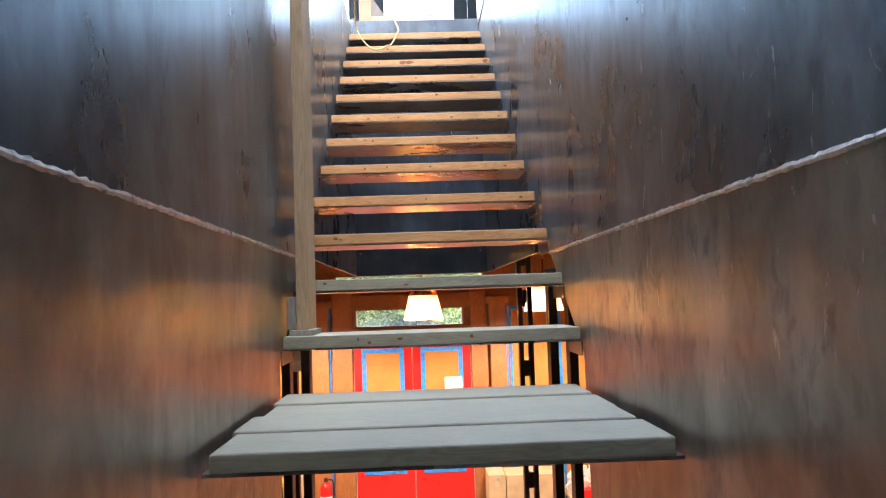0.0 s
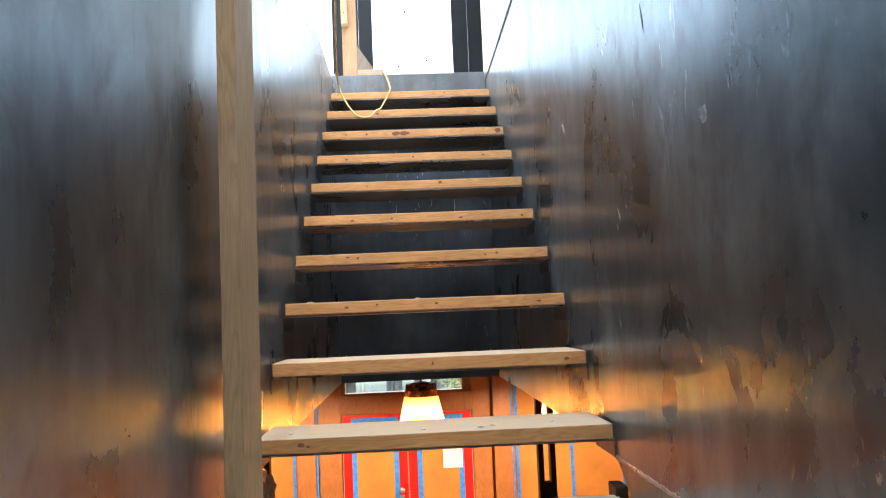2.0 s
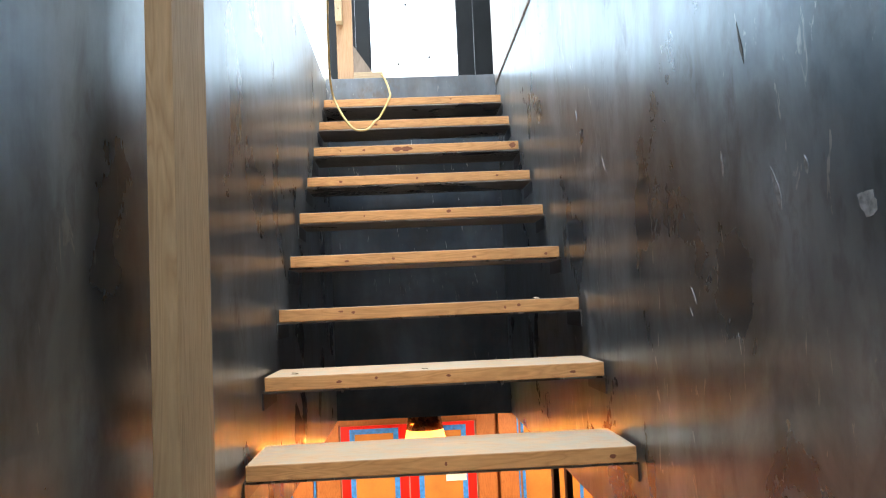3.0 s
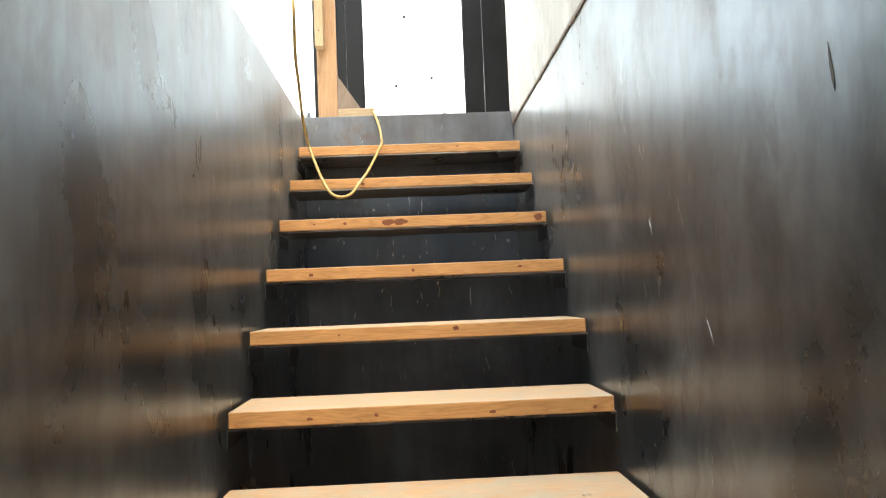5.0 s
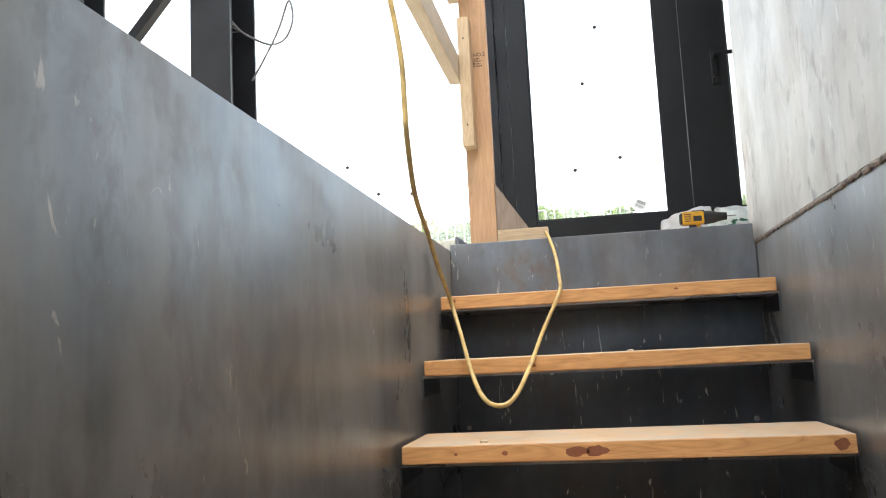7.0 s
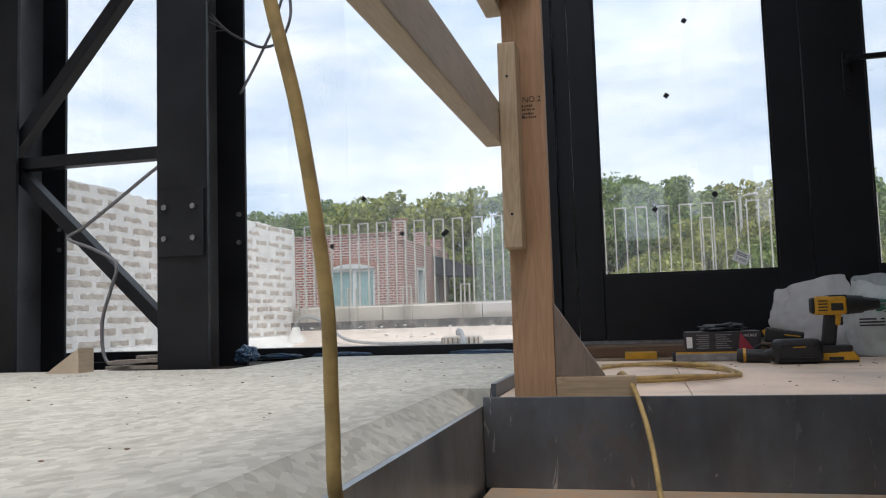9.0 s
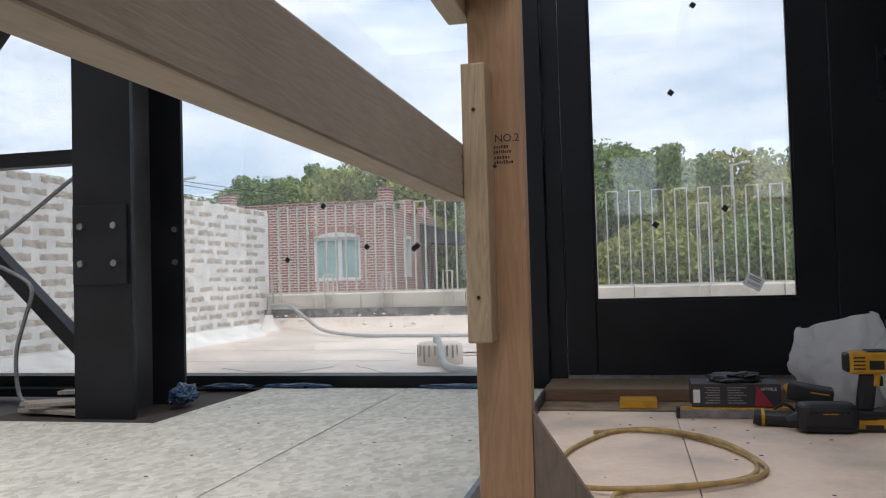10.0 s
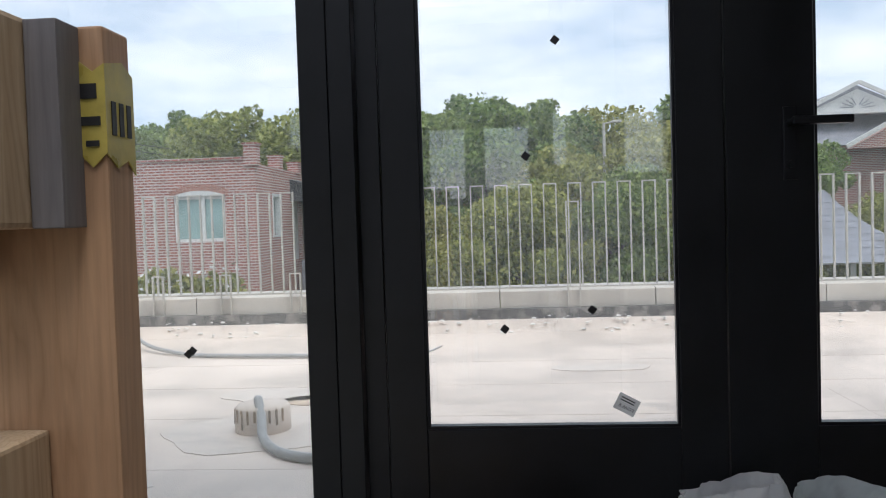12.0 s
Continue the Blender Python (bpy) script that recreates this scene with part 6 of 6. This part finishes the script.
# ---- trees ----
def leaf_material(name, dark, lite):
    m, n, l, b = start(name)
    g = n.new("ShaderNodeNewGeometry")
    oi = n.new("ShaderNodeObjectInfo")
    c = ramp(n, l, g.outputs["Random Per Island"], [(0.0, dark), (0.6, tuple((a + q) / 2 for a, q in zip(dark, lite))), (1.0, lite)])
    v = coords(n, l, (1, 1, 1))
    nz = noise_tex(n, l, v, 0.6, 4)
    c = mixc(n, l, 0.5, c, ramp(n, l, nz, [(0.35, grey(0.6)), (0.65, grey(1.0))]), "MULTIPLY")
    hs_ = n.new("ShaderNodeHueSaturation")
    mr = n.new("ShaderNodeMapRange")
    mr.inputs["To Min"].default_value, mr.inputs["To Max"].default_value = 0.485, 0.51
    l.new(oi.outputs["Random"], mr.inputs["Value"])
    l.new(mr.outputs[0], hs_.inputs["Hue"])
    l.new(c, hs_.inputs["Color"])
    l.new(hs_.outputs[0], b.inputs["Base Color"])
    b.inputs["Roughness"].default_value = 0.55
    t = n.new("ShaderNodeBsdfTranslucent")
    l.new(hs_.outputs[0], t.inputs["Color"])
    mx = n.new("ShaderNodeMixShader")
    mx.inputs[0].default_value = 0.35
    l.new(b.outputs[0], mx.inputs[1])
    l.new(t.outputs[0], mx.inputs[2])
    l.new(mx.outputs[0], n["Material Output"].inputs["Surface"])
    return m


M["leaf"] = leaf_material("green_leaves", (0.08, 0.145, 0.035), (0.38, 0.50, 0.14))
M["leaf_olive"] = leaf_material("olive_leaves", (0.13, 0.17, 0.035), (0.56, 0.56, 0.15))
M["bark"] = paint("grey_bark", (0.12, 0.095, 0.07), 0.9, 0, 0.3, 6, 40, 0.6)


def leaves(rs, blobs, count, size):
    """Many small leaf sprays round the surface and inside of overlapping blobs."""
    verts, faces = [], []
    total = sum(b[3] ** 2 for b in blobs)
    for cx, cy, cz, r in blobs:
        k = int(count * r * r / total)
        d = rs.normal(size=(k, 3))
        d /= np.linalg.norm(d, axis=1)[:, None]
        rad = r * (0.55 + 0.5 * rs.random(k) ** 0.6) * (1 + 0.12 * np.sin(7 * d[:, 0] + 5 * d[:, 2]))
        p = d * rad[:, None] * np.array([1, 1, 0.85]) + np.array([cx, cy, cz])
        for q in p:
            a = rs.normal(size=3)
            a /= np.linalg.norm(a)
            b = np.cross(a, rs.normal(size=3))
            b /= np.linalg.norm(b)
            s = size * (0.5 + rs.random())
            i = len(verts)
            verts += [q - a * s * 0.5, q + b * s * 0.32, q + a * s * 0.5, q - b * s * 0.32]
            faces.append((i, i + 1, i + 2, i + 3))
    return verts, faces


def tree(seed, height, spread, mat, label, count=9000, size=0.30):
    rs = np.random.RandomState(seed)
    r = random.Random(seed)
    t = thing("tree", (0, 0, 0), label, "tree", "trees beyond the terrace")
    tr = bmesh.new()
    rod(tr, (0, 0, 0), (0.1, 0, height * 0.42), 0.26, 9, 0.17)
    rod(tr, (0.1, 0, height * 0.42), (0.0, 0.1, height * 0.8), 0.17, 8, 0.05)
    blobs = []
    for k in range(15):
        a = 2 * math.pi * k / 15 * 2.4 + r.random()
        h = height * (0.30 + 0.62 * (k / 14))
        rr = spread * (0.35 + 0.5 * r.random()) * (1.1 - 0.75 * max(0, (h / height - 0.5)) * 1.6)
        p = Vector((rr * math.cos(a), rr * math.sin(a), h))
        rod(tr, (0.05, 0, max(h - 0.22 * height, height * 0.2)), p, 0.08, 6, 0.02)
        blobs.append((p.x, p.y, p.z, spread * (0.30 + 0.22 * r.random())))
    blobs.append((0, 0, height * 0.92, spread * 0.36))
    for k in range(14):
        a = 6.28 * r.random()
        h = height * (0.35 + 0.68 * r.random())
        rr = spread * (1.15 - 0.6 * abs(h / height - 0.5)) * (0.8 + 0.3 * r.random()) * (1 if h < 0.8 * height else 0.5)
        blobs.append((rr * math.cos(a), rr * math.sin(a), h, spread * (0.10 + 0.10 * r.random())))
    part("trunk", tr, M["bark"], t)
    v, f = leaves(rs, blobs, count, size)
    me = bpy.data.meshes.new("crown")
    me.from_pydata(v, [], f)
    me.materials.append(mat)
    c = new("crown", me)
    c.parent = t
    return t


kinds = [tree(11, 10.2, 3.2, M["leaf"], "full green broadleaf tree beyond the terrace", 30000, 0.20),
         tree(23, 9.4, 3.6, M["leaf_olive"], "olive-green broadleaf tree beyond the terrace", 30000, 0.20),
         tree(37, 10.8, 3.0, M["leaf"], "tall dark green tree beyond the terrace", 30000, 0.20)]
spots = [(-2.6, 33, 0.93), (1.0, 35, 1.0), (4.6, 36, 1.12), (8.2, 37, 1.1), (-5.2, 38, 1.05), (0.2, 29, 0.72), (3.6, 29.5, 0.70), (-2.6, 28.5, 0.66), (6.6, 31, 0.74), (-9.0, 40, 1.14), (-13.2, 41, 1.16), (-17.5, 43, 1.02),
         (-22, 48, 1.05), (-27, 50, 1.12), (-32, 50, 1.08), (-37, 52, 1.05), (12.2, 39, 0.82), (14.5, 36, 0.66), (20.5, 40, 0.95), (24, 42, 1.1), (-42, 52, 1.1), (2.6, 41, 1.12), (-4.2, 36, 0.95), (-1.0, 38, 1.06), (-0.6, 32, 0.84), (1.9, 32.5, 0.86), (5.6, 33.5, 0.92), (-20, 53, 1.15), (9.5, 33.5, 0.62), (-6.2, 34.5, 0.72)]
tr_rng = random.Random(2)
for k, (x, y, s) in enumerate(spots):
    src = kinds[(k * 2 + k // 5) % 3] if x < -4 or x > 7 or y > 33.5 else kinds[1 if k % 3 else 0]
    s *= 0.93 if -6 < x < 9 and y > 34 else 1.0
    c = copy_thing(src, pose(x, y, -2.7, 0, 0, 360 * tr_rng.random()) @ Matrix.Diagonal((s, s, s, 1)))
for k_ in kinds:
    for ob in (*k_.children_recursive, k_):
        bpy.data.objects.remove(ob)
# shrubs with pale flowers by the brick building
rs = np.random.RandomState(5)
v, f = leaves(rs, [(-13.0 + 0.9 * k, 26.2, 0.9 + 0.6 * rs.rand(), 0.65) for k in range(6)], 5000, 0.16)
me = bpy.data.meshes.new("climbing_shrub")
me.from_pydata(v, [], f)
me.materials.append(M["leaf_olive"])
shrub = tagged(new("climbing_shrub", me), "leafy climbing shrub in front of the brick building", "shrub", kind="stuff")
v, f = leaves(rs, [(-13.0 + 0.9 * k, 26.0, 1.2 + 0.6 * rs.rand(), 0.7) for k in range(6)], 160, 0.14)
me = bpy.data.meshes.new("flowers")
me.from_pydata(v, [], f)
me.materials.append(M["white"])
tagged(new("shrub_flowers", me), "scattered pale flowers on the climbing shrub", "flowers", kind="stuff")

# ---- bricks, last ----
lay_bricks(brick_wall, GLASS_Y + 0.35, 9.35, DECK_Z + 0.13, 3.40, LEFT_X - 0.003)
lay_bricks(brick_wall, GLASS_Y + 0.2, 5.72, 3.47, 5.35, LEFT_X - 0.003)
inner = bpy.data.objects["wall_west"]
lay_bricks(inner, 3.6, 4.95, 3.0, 5.2, LEFT_X - 0.022)
